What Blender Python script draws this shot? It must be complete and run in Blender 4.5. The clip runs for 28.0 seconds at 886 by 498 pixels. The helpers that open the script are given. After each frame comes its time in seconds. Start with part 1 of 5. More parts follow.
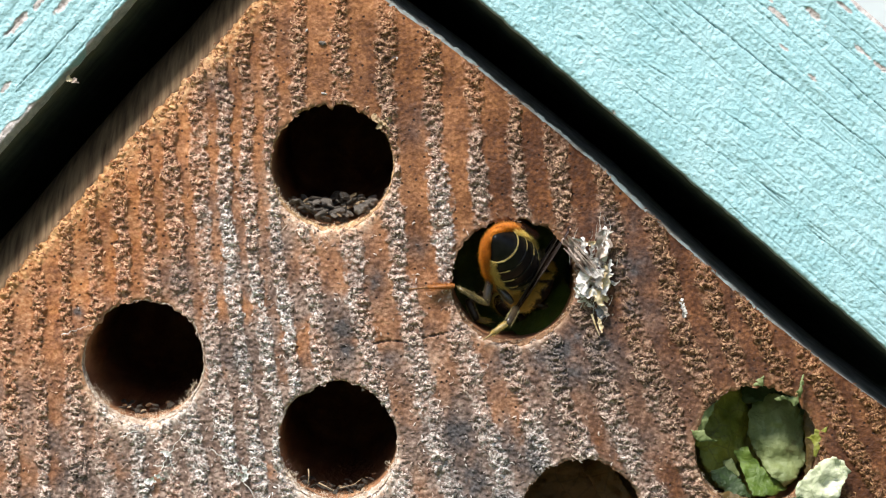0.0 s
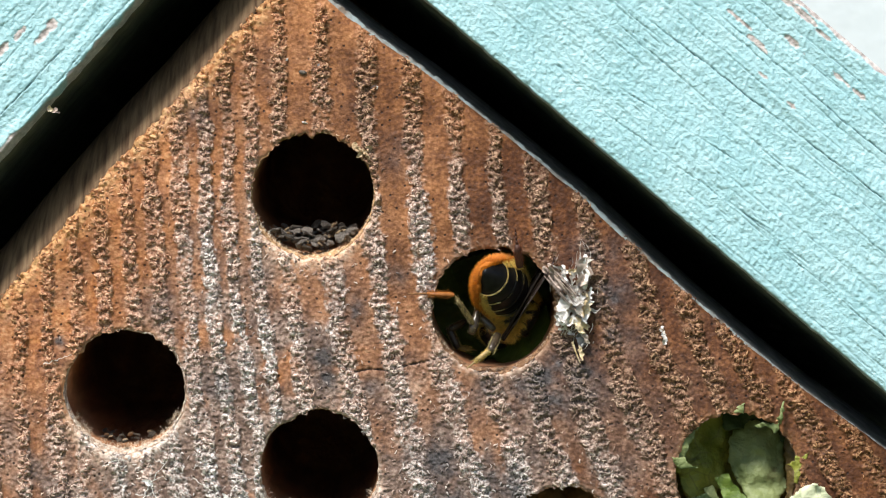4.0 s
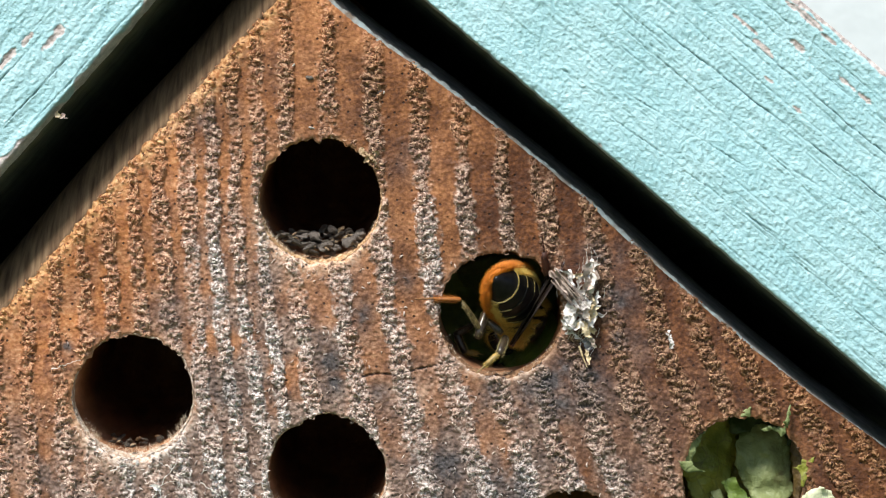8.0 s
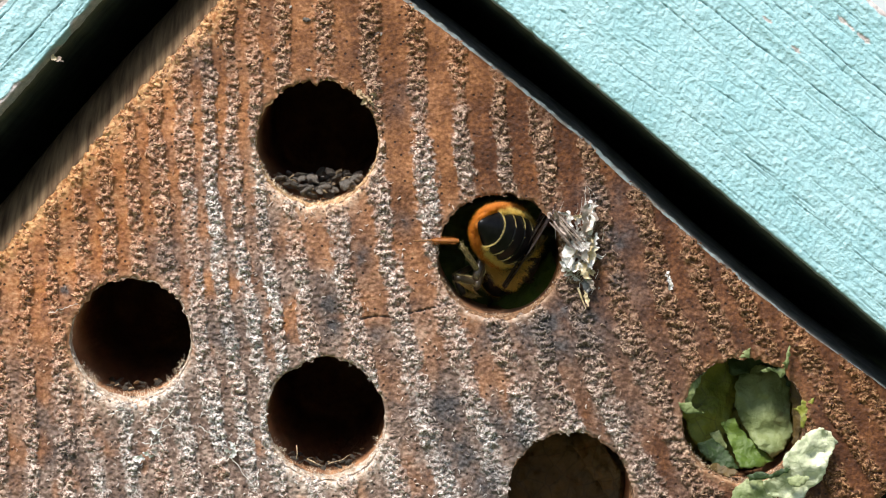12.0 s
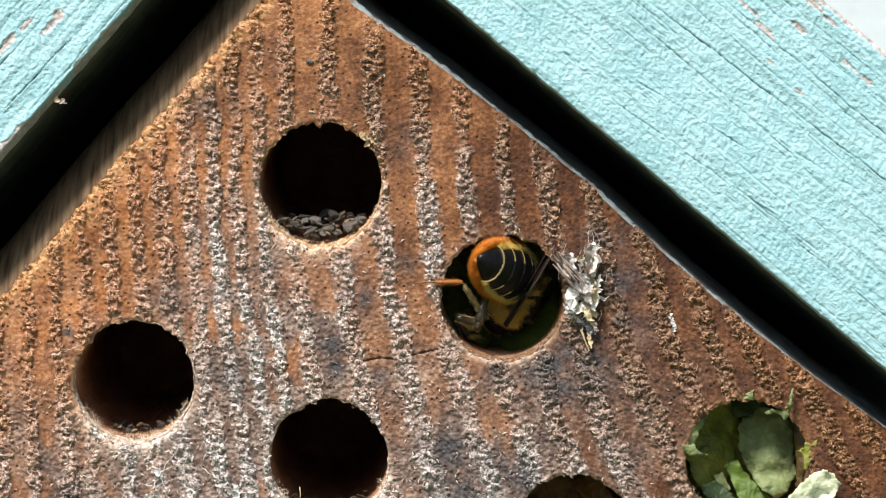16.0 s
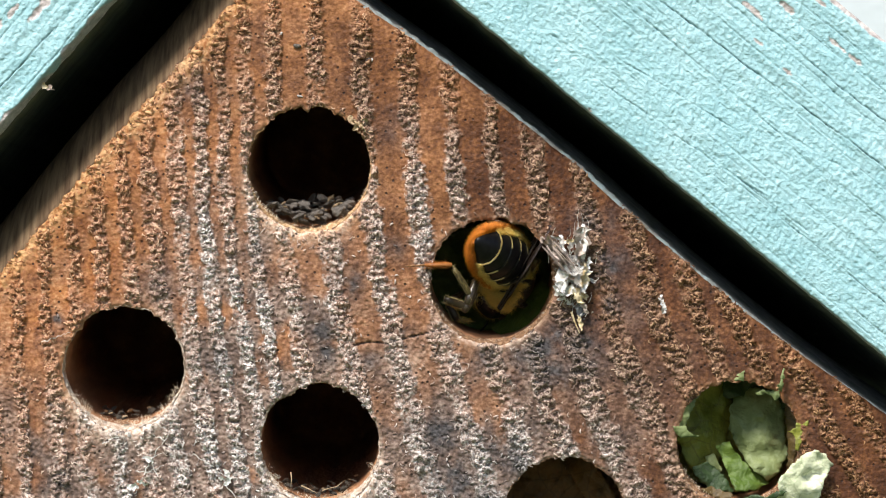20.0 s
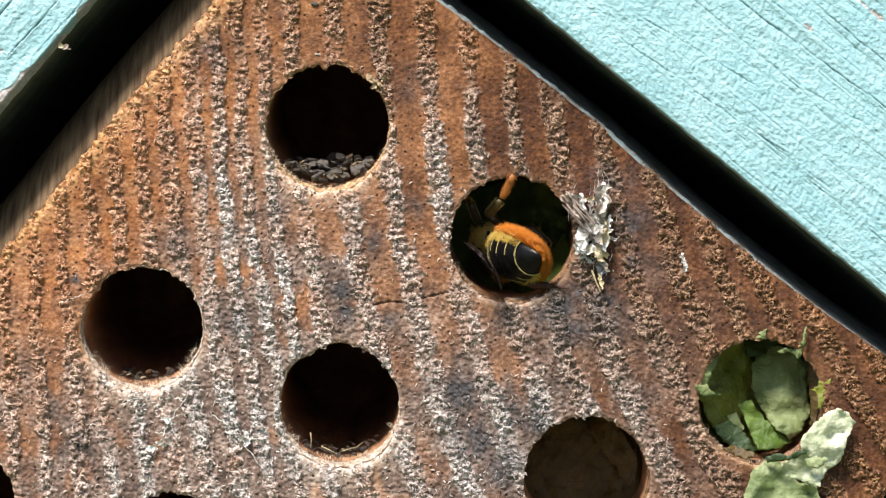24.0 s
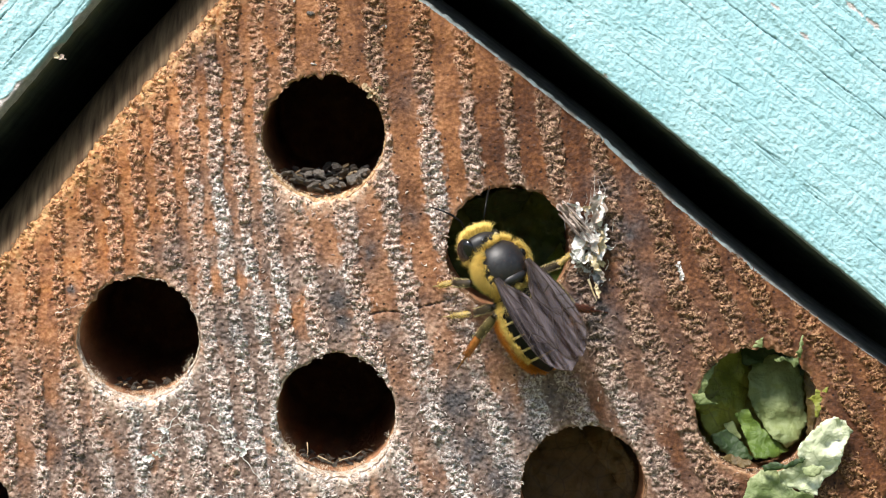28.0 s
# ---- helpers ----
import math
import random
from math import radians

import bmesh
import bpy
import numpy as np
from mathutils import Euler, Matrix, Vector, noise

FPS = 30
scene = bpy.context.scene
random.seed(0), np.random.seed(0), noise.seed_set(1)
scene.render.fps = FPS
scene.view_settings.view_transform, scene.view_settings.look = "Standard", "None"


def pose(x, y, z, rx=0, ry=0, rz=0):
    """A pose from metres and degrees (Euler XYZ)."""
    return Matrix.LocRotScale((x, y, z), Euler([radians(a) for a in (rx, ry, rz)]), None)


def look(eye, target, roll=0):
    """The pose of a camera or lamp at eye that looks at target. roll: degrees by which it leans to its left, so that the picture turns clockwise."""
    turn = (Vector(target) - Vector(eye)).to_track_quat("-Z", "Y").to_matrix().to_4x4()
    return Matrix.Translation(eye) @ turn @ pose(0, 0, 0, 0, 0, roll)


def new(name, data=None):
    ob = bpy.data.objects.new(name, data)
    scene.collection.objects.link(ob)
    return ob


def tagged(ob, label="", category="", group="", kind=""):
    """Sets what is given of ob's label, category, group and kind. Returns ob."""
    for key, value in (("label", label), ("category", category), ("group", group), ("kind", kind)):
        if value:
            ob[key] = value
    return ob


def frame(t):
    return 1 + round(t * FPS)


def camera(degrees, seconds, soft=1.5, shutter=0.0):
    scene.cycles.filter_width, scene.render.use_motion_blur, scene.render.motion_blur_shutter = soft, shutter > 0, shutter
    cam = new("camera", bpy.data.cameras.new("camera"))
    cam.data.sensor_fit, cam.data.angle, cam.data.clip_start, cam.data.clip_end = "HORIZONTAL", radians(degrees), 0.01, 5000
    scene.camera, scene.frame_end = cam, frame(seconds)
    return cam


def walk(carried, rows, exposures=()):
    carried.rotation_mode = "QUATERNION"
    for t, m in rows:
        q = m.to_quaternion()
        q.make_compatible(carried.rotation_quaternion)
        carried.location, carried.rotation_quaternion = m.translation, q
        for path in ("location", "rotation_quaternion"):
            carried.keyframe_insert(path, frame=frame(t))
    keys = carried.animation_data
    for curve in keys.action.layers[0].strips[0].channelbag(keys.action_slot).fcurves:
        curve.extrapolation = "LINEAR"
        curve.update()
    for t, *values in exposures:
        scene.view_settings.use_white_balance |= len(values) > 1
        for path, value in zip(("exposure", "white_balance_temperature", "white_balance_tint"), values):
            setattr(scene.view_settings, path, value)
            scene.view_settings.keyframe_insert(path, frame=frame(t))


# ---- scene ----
# A leafcutter bee at a bored nest block under a small painted roof.
PX = 0.0000425            # metres on the block's face for one unit of the plan
DIST, HEIGHT = 0.033320 / math.tan(radians(6.0)), 1.5
cam = camera(12.0, 28.0, soft=1.15)

# seconds, yaw, pitch, roll, nearness of the hand-held camera
ROWS = [
    (0.0, 0.004, -0.002, 0.00, 0.9998),
    (0.5, 0.005, 0.073, -0.02, 1.0003),
    (1.0, 0.042, 0.047, -0.06, 0.9999),
    (1.5, 0.238, 0.047, -0.13, 0.9994),
    (2.0, 0.304, 0.104, -0.15, 1.0000),
    (2.5, 0.162, 0.199, -0.20, 0.9998),
    (3.0, 0.066, 0.338, -0.23, 0.9993),
    (3.5, -0.109, 0.389, -0.21, 0.9976),
    (5.5, -0.468, 0.275, -0.24, 0.9994),
    (6.0, -0.519, 0.229, -0.28, 1.0002),
    (6.5, -0.496, 0.402, -0.34, 0.9994),
    (7.0, -0.335, 0.431, -0.36, 0.9995),
    (7.5, -0.160, 0.379, -0.32, 0.9973),
    (8.0, -0.163, 0.446, -0.31, 0.9955),
    (8.5, -0.282, 0.414, -0.39, 0.9942),
    (9.0, -0.362, 0.266, -0.48, 0.9944),
    (9.5, -0.298, 0.125, -0.52, 0.9965),
    (10.0, -0.301, 0.125, -0.52, 0.9959),
    (10.5, -0.260, 0.115, -0.49, 0.9960),
    (11.0, -0.253, -0.077, -0.45, 0.9960),
    (11.5, -0.279, -0.286, -0.41, 0.9979),
    (12.0, -0.188, -0.341, -0.54, 0.9983),
    (12.5, -0.016, -0.381, -0.53, 0.9981),
    (14.5, -0.100, -0.111, -0.54, 1.0001),
    (15.0, -0.146, -0.015, -0.59, 0.9979),
    (15.5, -0.094, 0.146, -0.58, 0.9986),
    (16.0, -0.144, 0.229, -0.54, 0.9983),
    (16.5, -0.212, 0.264, -0.58, 0.9991),
    (17.0, -0.222, 0.343, -0.66, 0.9996),
    (17.5, -0.313, 0.372, -0.72, 0.9993),
    (18.0, -0.465, 0.421, -0.86, 0.9990),
    (18.5, -0.508, 0.479, -0.95, 0.9969),
    (19.0, -0.513, 0.476, -1.09, 0.9968),
    (19.5, -0.416, 0.286, -1.04, 0.9991),
    (20.0, -0.288, 0.005, -1.03, 0.9996),
    (20.5, -0.416, -0.186, -1.08, 1.0025),
    (22.5, -0.530, -0.683, -1.42, 1.0060),
    (23.0, -0.247, -0.717, -1.35, 1.0052),
    (23.5, -0.069, -0.626, -1.28, 1.0065),
    (24.0, -0.024, -0.556, -1.28, 1.0059),
    (24.5, -0.110, -0.449, -1.31, 1.0054),
    (25.0, -0.239, -0.377, -1.34, 1.0053),
    (25.5, -0.217, -0.327, -1.40, 1.0038),
    (26.0, -0.038, -0.340, -1.39, 1.0034),
    (26.5, 0.109, -0.442, -1.39, 1.0044),
    (27.0, 0.090, -0.499, -1.42, 1.0063),
    (27.5, -0.006, -0.463, -1.40, 1.0066),
    (28.0, -0.076, -0.429, -1.41, 1.0064),
]


def eye_pose(yaw, pitch, roll, near):
    return pose(0, -DIST / near, HEIGHT, 90, 0, 0) @ pose(0, 0, 0, 0, 0, roll) @ pose(0, 0, 0, pitch, yaw, 0)


EXPOSURE = 0.68
walk(cam, [(t, eye_pose(a, b, c, d)) for t, a, b, c, d in ROWS], [(0.0, EXPOSURE), (3.0, EXPOSURE), (6.0, EXPOSURE - 0.06), (12.0, EXPOSURE - 0.02), (16.0, EXPOSURE + 0.01), (20.0, EXPOSURE - 0.03), (25.0, EXPOSURE + 0.10), (28.0, EXPOSURE + 0.13)])

# ---- light ----
SUN = Vector((-0.26, -0.50, 0.83)).normalized()
world = bpy.data.worlds.new("world")
scene.world = world
world.use_nodes = True
wn = world.node_tree
sky = wn.nodes.new("ShaderNodeTexSky")
sky.sky_type, sky.sun_disc = "NISHITA", False
sky.sun_elevation, sky.sun_rotation = math.asin(SUN.z), math.atan2(SUN.x, SUN.y)
wn.links.new(sky.outputs[0], wn.nodes["Background"].inputs[0])
wn.nodes["Background"].inputs[1].default_value = 0.075
sun = new("sun", bpy.data.lights.new("sun", "SUN"))
sun.data.energy, sun.data.angle, sun.data.color = 4.2, radians(16), (1.0, 0.95, 0.88)
sun.matrix_world = look(SUN * 5 + Vector((0, 0, HEIGHT)), (0, 0, HEIGHT))


# ---- small tools ----
from mathutils import geometry


def board(x, y, depth=0.0):
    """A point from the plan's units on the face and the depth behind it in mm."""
    return Vector(((x - 784) * PX, depth * 0.001, HEIGHT - (y - 441) * PX))


def hashed(i, j, seed):
    h = (i * 374761393 + j * 668265263 + seed * 974634777) & 0xFFFFFFFF
    h = ((h ^ (h >> 13)) * 1274126177) & 0xFFFFFFFF
    return ((h ^ (h >> 16)) & 0xFFFF) / 32767.5 - 1.0


def vnoise(x, y, seed=0):
    """Smooth noise from -1 to 1 on a unit lattice."""
    x, y = np.broadcast_arrays(np.asarray(x, float), np.asarray(y, float))
    i, j = np.floor(x).astype(np.int64), np.floor(y).astype(np.int64)
    u, v = x - i, y - j
    u, v = u * u * (3 - 2 * u), v * v * (3 - 2 * v)
    a, b = hashed(i, j, seed), hashed(i + 1, j, seed)
    c, d = hashed(i, j + 1, seed), hashed(i + 1, j + 1, seed)
    return (a * (1 - u) + b * u) * (1 - v) + (c * (1 - u) + d * u) * v


def fractal(x, y, seed=0, octaves=3):
    return sum(vnoise(x * 2 ** k, y * 2 ** k, seed + k) / 2 ** k for k in range(octaves)) / (2 - 2.0 ** (1 - octaves))


def step(a, b, x):
    s = np.clip((x - a) / (b - a), 0, 1)
    return s * s * (3 - 2 * s)


def mesh_of(name, verts, faces, material, parent=None, label="", smooth=True, data=()):
    """One mesh object from arrays of places and faces, with float layers for its material."""
    me = bpy.data.meshes.new(name)
    me.from_pydata([tuple(v) for v in verts], [], [tuple(int(i) for i in f) for f in faces])
    me.materials.append(material)
    for key, values in data:
        me.attributes.new(key, "FLOAT", "POINT").data.foreach_set("value", np.asarray(values, np.float32).ravel())
    if smooth:
        me.polygons.foreach_set("use_smooth", [True] * len(me.polygons))
    me.update()
    ob = new(name, me)
    ob.parent = parent
    return tagged(ob, label)


def part(name, bm, material, parent, label="", smooth=True):
    me = bpy.data.meshes.new(name)
    bm.to_mesh(me)
    bm.free()
    me.materials.append(material)
    if smooth:
        me.polygons.foreach_set("use_smooth", [True] * len(me.polygons))
    ob = new(name, me)
    ob.parent = parent
    return tagged(ob, label)


def shared(name, me, parent, m):
    ob = new(name, me)
    ob.parent = parent
    ob.matrix_basis = m
    return ob


def thing(name, label, category, place=(0, 0, 0), group="", kind=""):
    ob = new(name)
    ob.location = place
    ob.empty_display_size = 0.01
    return tagged(ob, label, category, group, kind)


# ---- materials ----
class Paint:
    """A node material in the making."""

    def __init__(self, name, rough=0.7, metallic=0.0, spec=0.5):
        self.m = bpy.data.materials.new(name)
        self.m.use_nodes = True
        self.t = self.m.node_tree
        self.b = self.t.nodes["Principled BSDF"]
        self.b.inputs["Roughness"].default_value = rough
        self.b.inputs["Metallic"].default_value = metallic
        self.b.inputs["Specular IOR Level"].default_value = spec
        self.co = self.node("ShaderNodeTexCoord").outputs["Object"]

    def node(self, kind, **inputs):
        n = self.t.nodes.new(kind)
        for key, value in inputs.items():
            self.put(n, key.replace("_", " "), value)
        return n

    def put(self, n, key, value):
        if isinstance(value, bpy.types.NodeSocket):
            self.t.links.new(value, n.inputs[key])
        else:
            n.inputs[key].default_value = value

    def layer(self, key):
        n = self.node("ShaderNodeAttribute")
        n.attribute_name = key
        return n.outputs["Fac"]

    def noise(self, scale, detail=3.0, stretch=None, rough=0.55, turn=0.0):
        co = self.co
        if stretch:
            m = self.node("ShaderNodeMapping", Vector=co, Scale=stretch, Rotation=(0, radians(turn), 0))
            co = m.outputs[0]
        return self.node("ShaderNodeTexNoise", Vector=co, Scale=scale, Detail=detail, Roughness=rough).outputs[0]

    def ramp(self, fac, *stops):
        n = self.node("ShaderNodeValToRGB", Fac=fac)
        n.color_ramp.elements[0].position, n.color_ramp.elements[1].position = stops[0][0], stops[-1][0]
        for p, c in stops[1:-1]:
            n.color_ramp.elements.new(p)
        for e, (p, c) in zip(n.color_ramp.elements, stops):
            e.position, e.color = p, (*c, 1) if not isinstance(c, (int, float)) else (c, c, c, 1)
        return n.outputs[0]

    def mix(self, fac, a, b, blend="MIX"):
        n = self.t.nodes.new("ShaderNodeMix")
        n.data_type, n.blend_type = "RGBA", blend
        for socket, value in ((n.inputs[0], fac), (n.inputs[6], a), (n.inputs[7], b)):
            if isinstance(value, bpy.types.NodeSocket):
                self.t.links.new(value, socket)
            else:
                socket.default_value = value if isinstance(value, (int, float)) else (*value, 1)
        return n.outputs[2]

    def math(self, op, a, b):
        n = self.t.nodes.new("ShaderNodeMath")
        n.operation = op
        for k, value in enumerate((a, b)):
            if isinstance(value, bpy.types.NodeSocket):
                self.t.links.new(value, n.inputs[k])
            else:
                n.inputs[k].default_value = value
        return n.outputs[0]

    def bump(self, height, distance, strength=1.0):
        n = self.node("ShaderNodeBump", Height=height, Distance=distance, Strength=strength)
        self.t.links.new(n.outputs[0], self.b.inputs["Normal"])

    def done(self, color=None, **inputs):
        if color is not None:
            self.put(self.b, "Base Color", color if isinstance(color, bpy.types.NodeSocket) else (*color, 1))
        for key, value in inputs.items():
            self.put(self.b, key.replace("_", " "), value)
        return self.m


def end_grain():
    p = Paint("weathered_end_grain", 0.75, spec=0.35)
    fine, mid, wide = p.noise(3400, 2, rough=0.6), p.noise(760, 4, rough=0.65), p.noise(240, 3, rough=0.6)
    both = p.math("ADD", p.math("MULTIPLY", fine, 0.36), p.math("ADD", p.math("MULTIPLY", mid, 0.34), p.math("MULTIPLY", wide, 0.30)))
    soft = p.ramp(both, (0.35, (0.098, 0.0334, 0.0125)), (0.45, (0.260, 0.1010, 0.0376)), (0.55, (0.433, 0.1869, 0.0749)), (0.66, (0.669, 0.3536, 0.1779)))
    rust = p.ramp(both, (0.35, (0.104, 0.0307, 0.0094)), (0.45, (0.280, 0.0954, 0.0283)), (0.55, (0.436, 0.1749, 0.0566)), (0.66, (0.623, 0.3286, 0.1467)))
    soft = p.mix(p.layer("rust"), soft, rust)
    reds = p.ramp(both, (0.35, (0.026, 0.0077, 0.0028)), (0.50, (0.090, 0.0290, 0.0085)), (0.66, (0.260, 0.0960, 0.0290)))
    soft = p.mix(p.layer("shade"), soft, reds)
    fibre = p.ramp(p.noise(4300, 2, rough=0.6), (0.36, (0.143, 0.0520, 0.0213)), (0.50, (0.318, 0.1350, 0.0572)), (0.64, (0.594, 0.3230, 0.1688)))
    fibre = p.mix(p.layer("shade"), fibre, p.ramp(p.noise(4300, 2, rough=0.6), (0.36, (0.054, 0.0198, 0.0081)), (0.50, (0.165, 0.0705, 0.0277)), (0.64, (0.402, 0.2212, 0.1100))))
    pale = p.ramp(p.noise(4300, 2, rough=0.6), (0.36, (0.142, 0.108, 0.096)), (0.49, (0.418, 0.352, 0.317)), (0.62, (0.855, 0.808, 0.777)))
    fibre = p.mix(p.layer("pale"), fibre, pale)
    grey = p.ramp(both, (0.38, (0.058, 0.0385, 0.0329)), (0.50, (0.166, 0.1060, 0.0820)), (0.63, (0.410, 0.3040, 0.2480)))
    flat = p.mix(p.layer("weather"), soft, grey)
    body = p.mix(p.layer("ridge"), flat, fibre)
    torn = p.noise(2400, 4, rough=0.72)
    clean = p.mix(p.layer("pale"), p.ramp(torn, (0.36, (0.36, 0.125, 0.032)), (0.64, (0.84, 0.50, 0.22))), p.ramp(torn, (0.36, (0.36, 0.23, 0.15)), (0.64, (0.92, 0.84, 0.75))))
    body = p.mix(p.layer("fresh"), body, clean)
    body = p.mix(p.layer("mould"), body, p.ramp(fine, (0.35, (0.020, 0.019, 0.022)), (0.65, (0.10, 0.095, 0.10))))
    sep = p.node("ShaderNodeSeparateXYZ", Vector=p.co)
    flat_co = p.node("ShaderNodeCombineXYZ", X=sep.outputs[0], Y=sep.outputs[2])
    dots = p.node("ShaderNodeTexVoronoi", Vector=flat_co.outputs[0], Scale=1050)
    dots.voronoi_dimensions = "2D"
    pores = p.math("MULTIPLY", p.ramp(dots.outputs["Distance"], (0.06, 1.0), (0.12, 0.0)), p.ramp(dots.outputs["Color"], (0.44, 0.0), (0.60, 1.0)))
    pores = p.math("MULTIPLY", pores, p.ramp(p.layer("ridge"), (0.2, 0.9), (0.6, 0.2)))
    body = p.mix(pores, body, (0.02, 0.010, 0.008))
    bumpy = p.math("MULTIPLY", p.noise(3900, 2, rough=0.6), p.ramp(p.layer("ridge"), (0.1, 0.55), (0.7, 1.0)))
    p.bump(p.math("SUBTRACT", bumpy, p.math("MULTIPLY", pores, 0.5)), 0.00016, 0.9)
    return p.done(body, Roughness=p.ramp(p.noise(1500), (0.3, 0.5), (0.7, 0.85)))


def loose_fibre():
    p = Paint("loose_wood_fibre", 0.6, spec=0.4)
    r = p.node("ShaderNodeNewGeometry").outputs["Random Per Island"]
    tan = p.ramp(r, (0.0, (0.230, 0.0780, 0.0280)), (0.6, (0.470, 0.1950, 0.0745)), (1.0, (0.780, 0.4400, 0.2280)))
    # fibres take the same darker tone as the face below
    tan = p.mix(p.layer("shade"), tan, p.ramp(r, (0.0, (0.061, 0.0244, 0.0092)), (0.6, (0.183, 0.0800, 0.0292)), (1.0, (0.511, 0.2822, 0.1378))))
    white = p.ramp(r, (0.0, (0.18, 0.125, 0.106)), (0.5, (0.43, 0.348, 0.310)), (1.0, (0.84, 0.785, 0.75)))
    grey = p.ramp(r, (0.0, (0.030, 0.028, 0.030)), (1.0, (0.24, 0.22, 0.22)))
    return p.done(p.mix(p.layer("mould"), p.mix(p.layer("pale"), tan, white), grey))


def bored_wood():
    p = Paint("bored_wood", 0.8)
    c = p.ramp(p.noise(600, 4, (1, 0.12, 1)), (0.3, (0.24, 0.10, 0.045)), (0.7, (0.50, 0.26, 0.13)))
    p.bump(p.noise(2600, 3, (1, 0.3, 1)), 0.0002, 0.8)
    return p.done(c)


def worn_wood(name, dark, mid, light):
    p = Paint(name, 0.85)
    c = p.ramp(p.noise(2600, 4, rough=0.7), (0.32, dark), (0.50, mid), (0.66, light))
    p.bump(p.noise(3600, 4, rough=0.7), 0.0003, 1.0)
    return p.done(c)


def sawn_side():
    p = Paint("sawn_wood_side", 0.8)
    c = p.ramp(p.noise(2600, 5, (1, 0.05, 0.10), turn=8), (0.32, (0.105, 0.054, 0.026)), (0.68, (0.42, 0.27, 0.150)))
    p.bump(p.noise(2200, 3, (1, 0.06, 0.1), turn=8), 0.0002, 0.7)
    return p.done(c)


def smeared_side():
    p = Paint("paint_smeared_side", 0.75)
    c = p.ramp(p.noise(900, 4), (0.42, (0.40, 0.48, 0.50)), (0.66, (0.24, 0.19, 0.15)))
    p.bump(p.noise(2600, 3), 0.0002, 0.7)
    return p.done(c)


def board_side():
    # dark green-grey stands in for the shade inside the slots
    p = Paint("shaded_board_paint", 0.85, spec=0.2)
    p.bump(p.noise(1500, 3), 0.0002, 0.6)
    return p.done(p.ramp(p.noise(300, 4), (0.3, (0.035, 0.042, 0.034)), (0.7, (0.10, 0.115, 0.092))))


def turquoise():
    p = Paint("turquoise_paint", 0.5, spec=0.5)
    c = p.ramp(p.noise(260, 5), (0.3, (0.285, 0.52, 0.565)), (0.7, (0.40, 0.63, 0.675)))
    c = p.mix(p.ramp(p.noise(3800, 2), (0.55, 0.0), (0.85, 0.5)), c, (0.56, 0.76, 0.79))
    wood = p.ramp(p.noise(1800, 3), (0.3, (0.30, 0.25, 0.235)), (0.7, (0.66, 0.60, 0.58)))
    c = p.mix(p.layer("bare"), c, wood)
    c = p.mix(p.layer("crack_edge"), c, (0.085, 0.17, 0.18))
    p.bump(p.noise(3800, 3, rough=0.6), 0.00014, 0.85)
    return p.done(c, Roughness=p.ramp(p.noise(2400), (0.3, 0.42), (0.7, 0.65)))


def plain(name, dark, light, scale, rough=0.7, bump=0.0, spec=0.5, **more):
    p = Paint(name, rough, spec=spec)
    if bump:
        p.bump(p.noise(scale * 3, 3), bump, 0.8)
    return p.done(p.ramp(p.noise(scale, 4), (0.3, dark), (0.7, light)), **more)


def hair_paint(name, dark, light):
    p = Paint(name, 0.55, spec=0.4)
    r = p.node("ShaderNodeNewGeometry").outputs["Random Per Island"]
    return p.done(p.ramp(r, (0.0, dark), (1.0, light)))


def leaf_paint(name, dark, light, vein):
    p = Paint(name, 0.5, spec=0.4)
    c = p.ramp(p.noise(380, 5), (0.3, dark), (0.7, light))
    w = p.node("ShaderNodeTexVoronoi", Vector=p.co, Scale=700)
    w.feature = "DISTANCE_TO_EDGE"
    c = p.mix(p.ramp(w.outputs[0], (0.0, 0.45), (0.06, 0.0)), c, vein)
    c = p.mix(p.ramp(p.noise(520, 5, rough=0.7), (0.60, 0.0), (0.72, 0.6)), c, (0.075, 0.055, 0.018))
    p.bump(p.noise(900, 5, rough=0.65), 0.00035, 0.9)
    return p.done(c)


def wing_paint():
    p = Paint("smoky_wing", 0.35, spec=0.5)
    p.put(p.b, "Thin Film Thickness", 292.0)
    p.put(p.b, "Thin Film IOR", 1.54)
    streak = p.noise(1900, 3, (1, 0.13, 1))
    # pale violet streaks put part of the wing's sheen into its colour
    p.put(p.b, "Base Color", p.ramp(streak, (0.38, (0.026, 0.019, 0.016)), (0.63, (0.24, 0.20, 0.215))))
    p.put(p.b, "IOR", 1.62)
    p.bump(p.noise(1500, 3, (1, 0.2, 1)), 0.00032, 0.9)
    clear = p.node("ShaderNodeBsdfTransparent")
    clear.inputs[0].default_value = (0.74, 0.66, 0.56, 1)
    both = p.node("ShaderNodeMixShader", Fac=p.ramp(streak, (0.38, 0.24), (0.62, 0.46)))
    p.t.links.new(clear.outputs[0], both.inputs[1])
    p.t.links.new(p.b.outputs[0], both.inputs[2])
    p.t.links.new(both.outputs[0], p.t.nodes["Material Output"].inputs[0])
    return p.m


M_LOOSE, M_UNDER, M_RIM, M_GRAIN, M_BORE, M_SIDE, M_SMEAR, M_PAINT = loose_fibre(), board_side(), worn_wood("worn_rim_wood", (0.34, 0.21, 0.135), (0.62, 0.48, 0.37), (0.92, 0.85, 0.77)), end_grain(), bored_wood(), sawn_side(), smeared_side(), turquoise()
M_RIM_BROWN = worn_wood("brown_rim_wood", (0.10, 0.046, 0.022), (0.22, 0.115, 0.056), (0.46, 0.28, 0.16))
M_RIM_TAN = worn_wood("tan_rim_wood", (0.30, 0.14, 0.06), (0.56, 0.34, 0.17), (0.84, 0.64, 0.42))
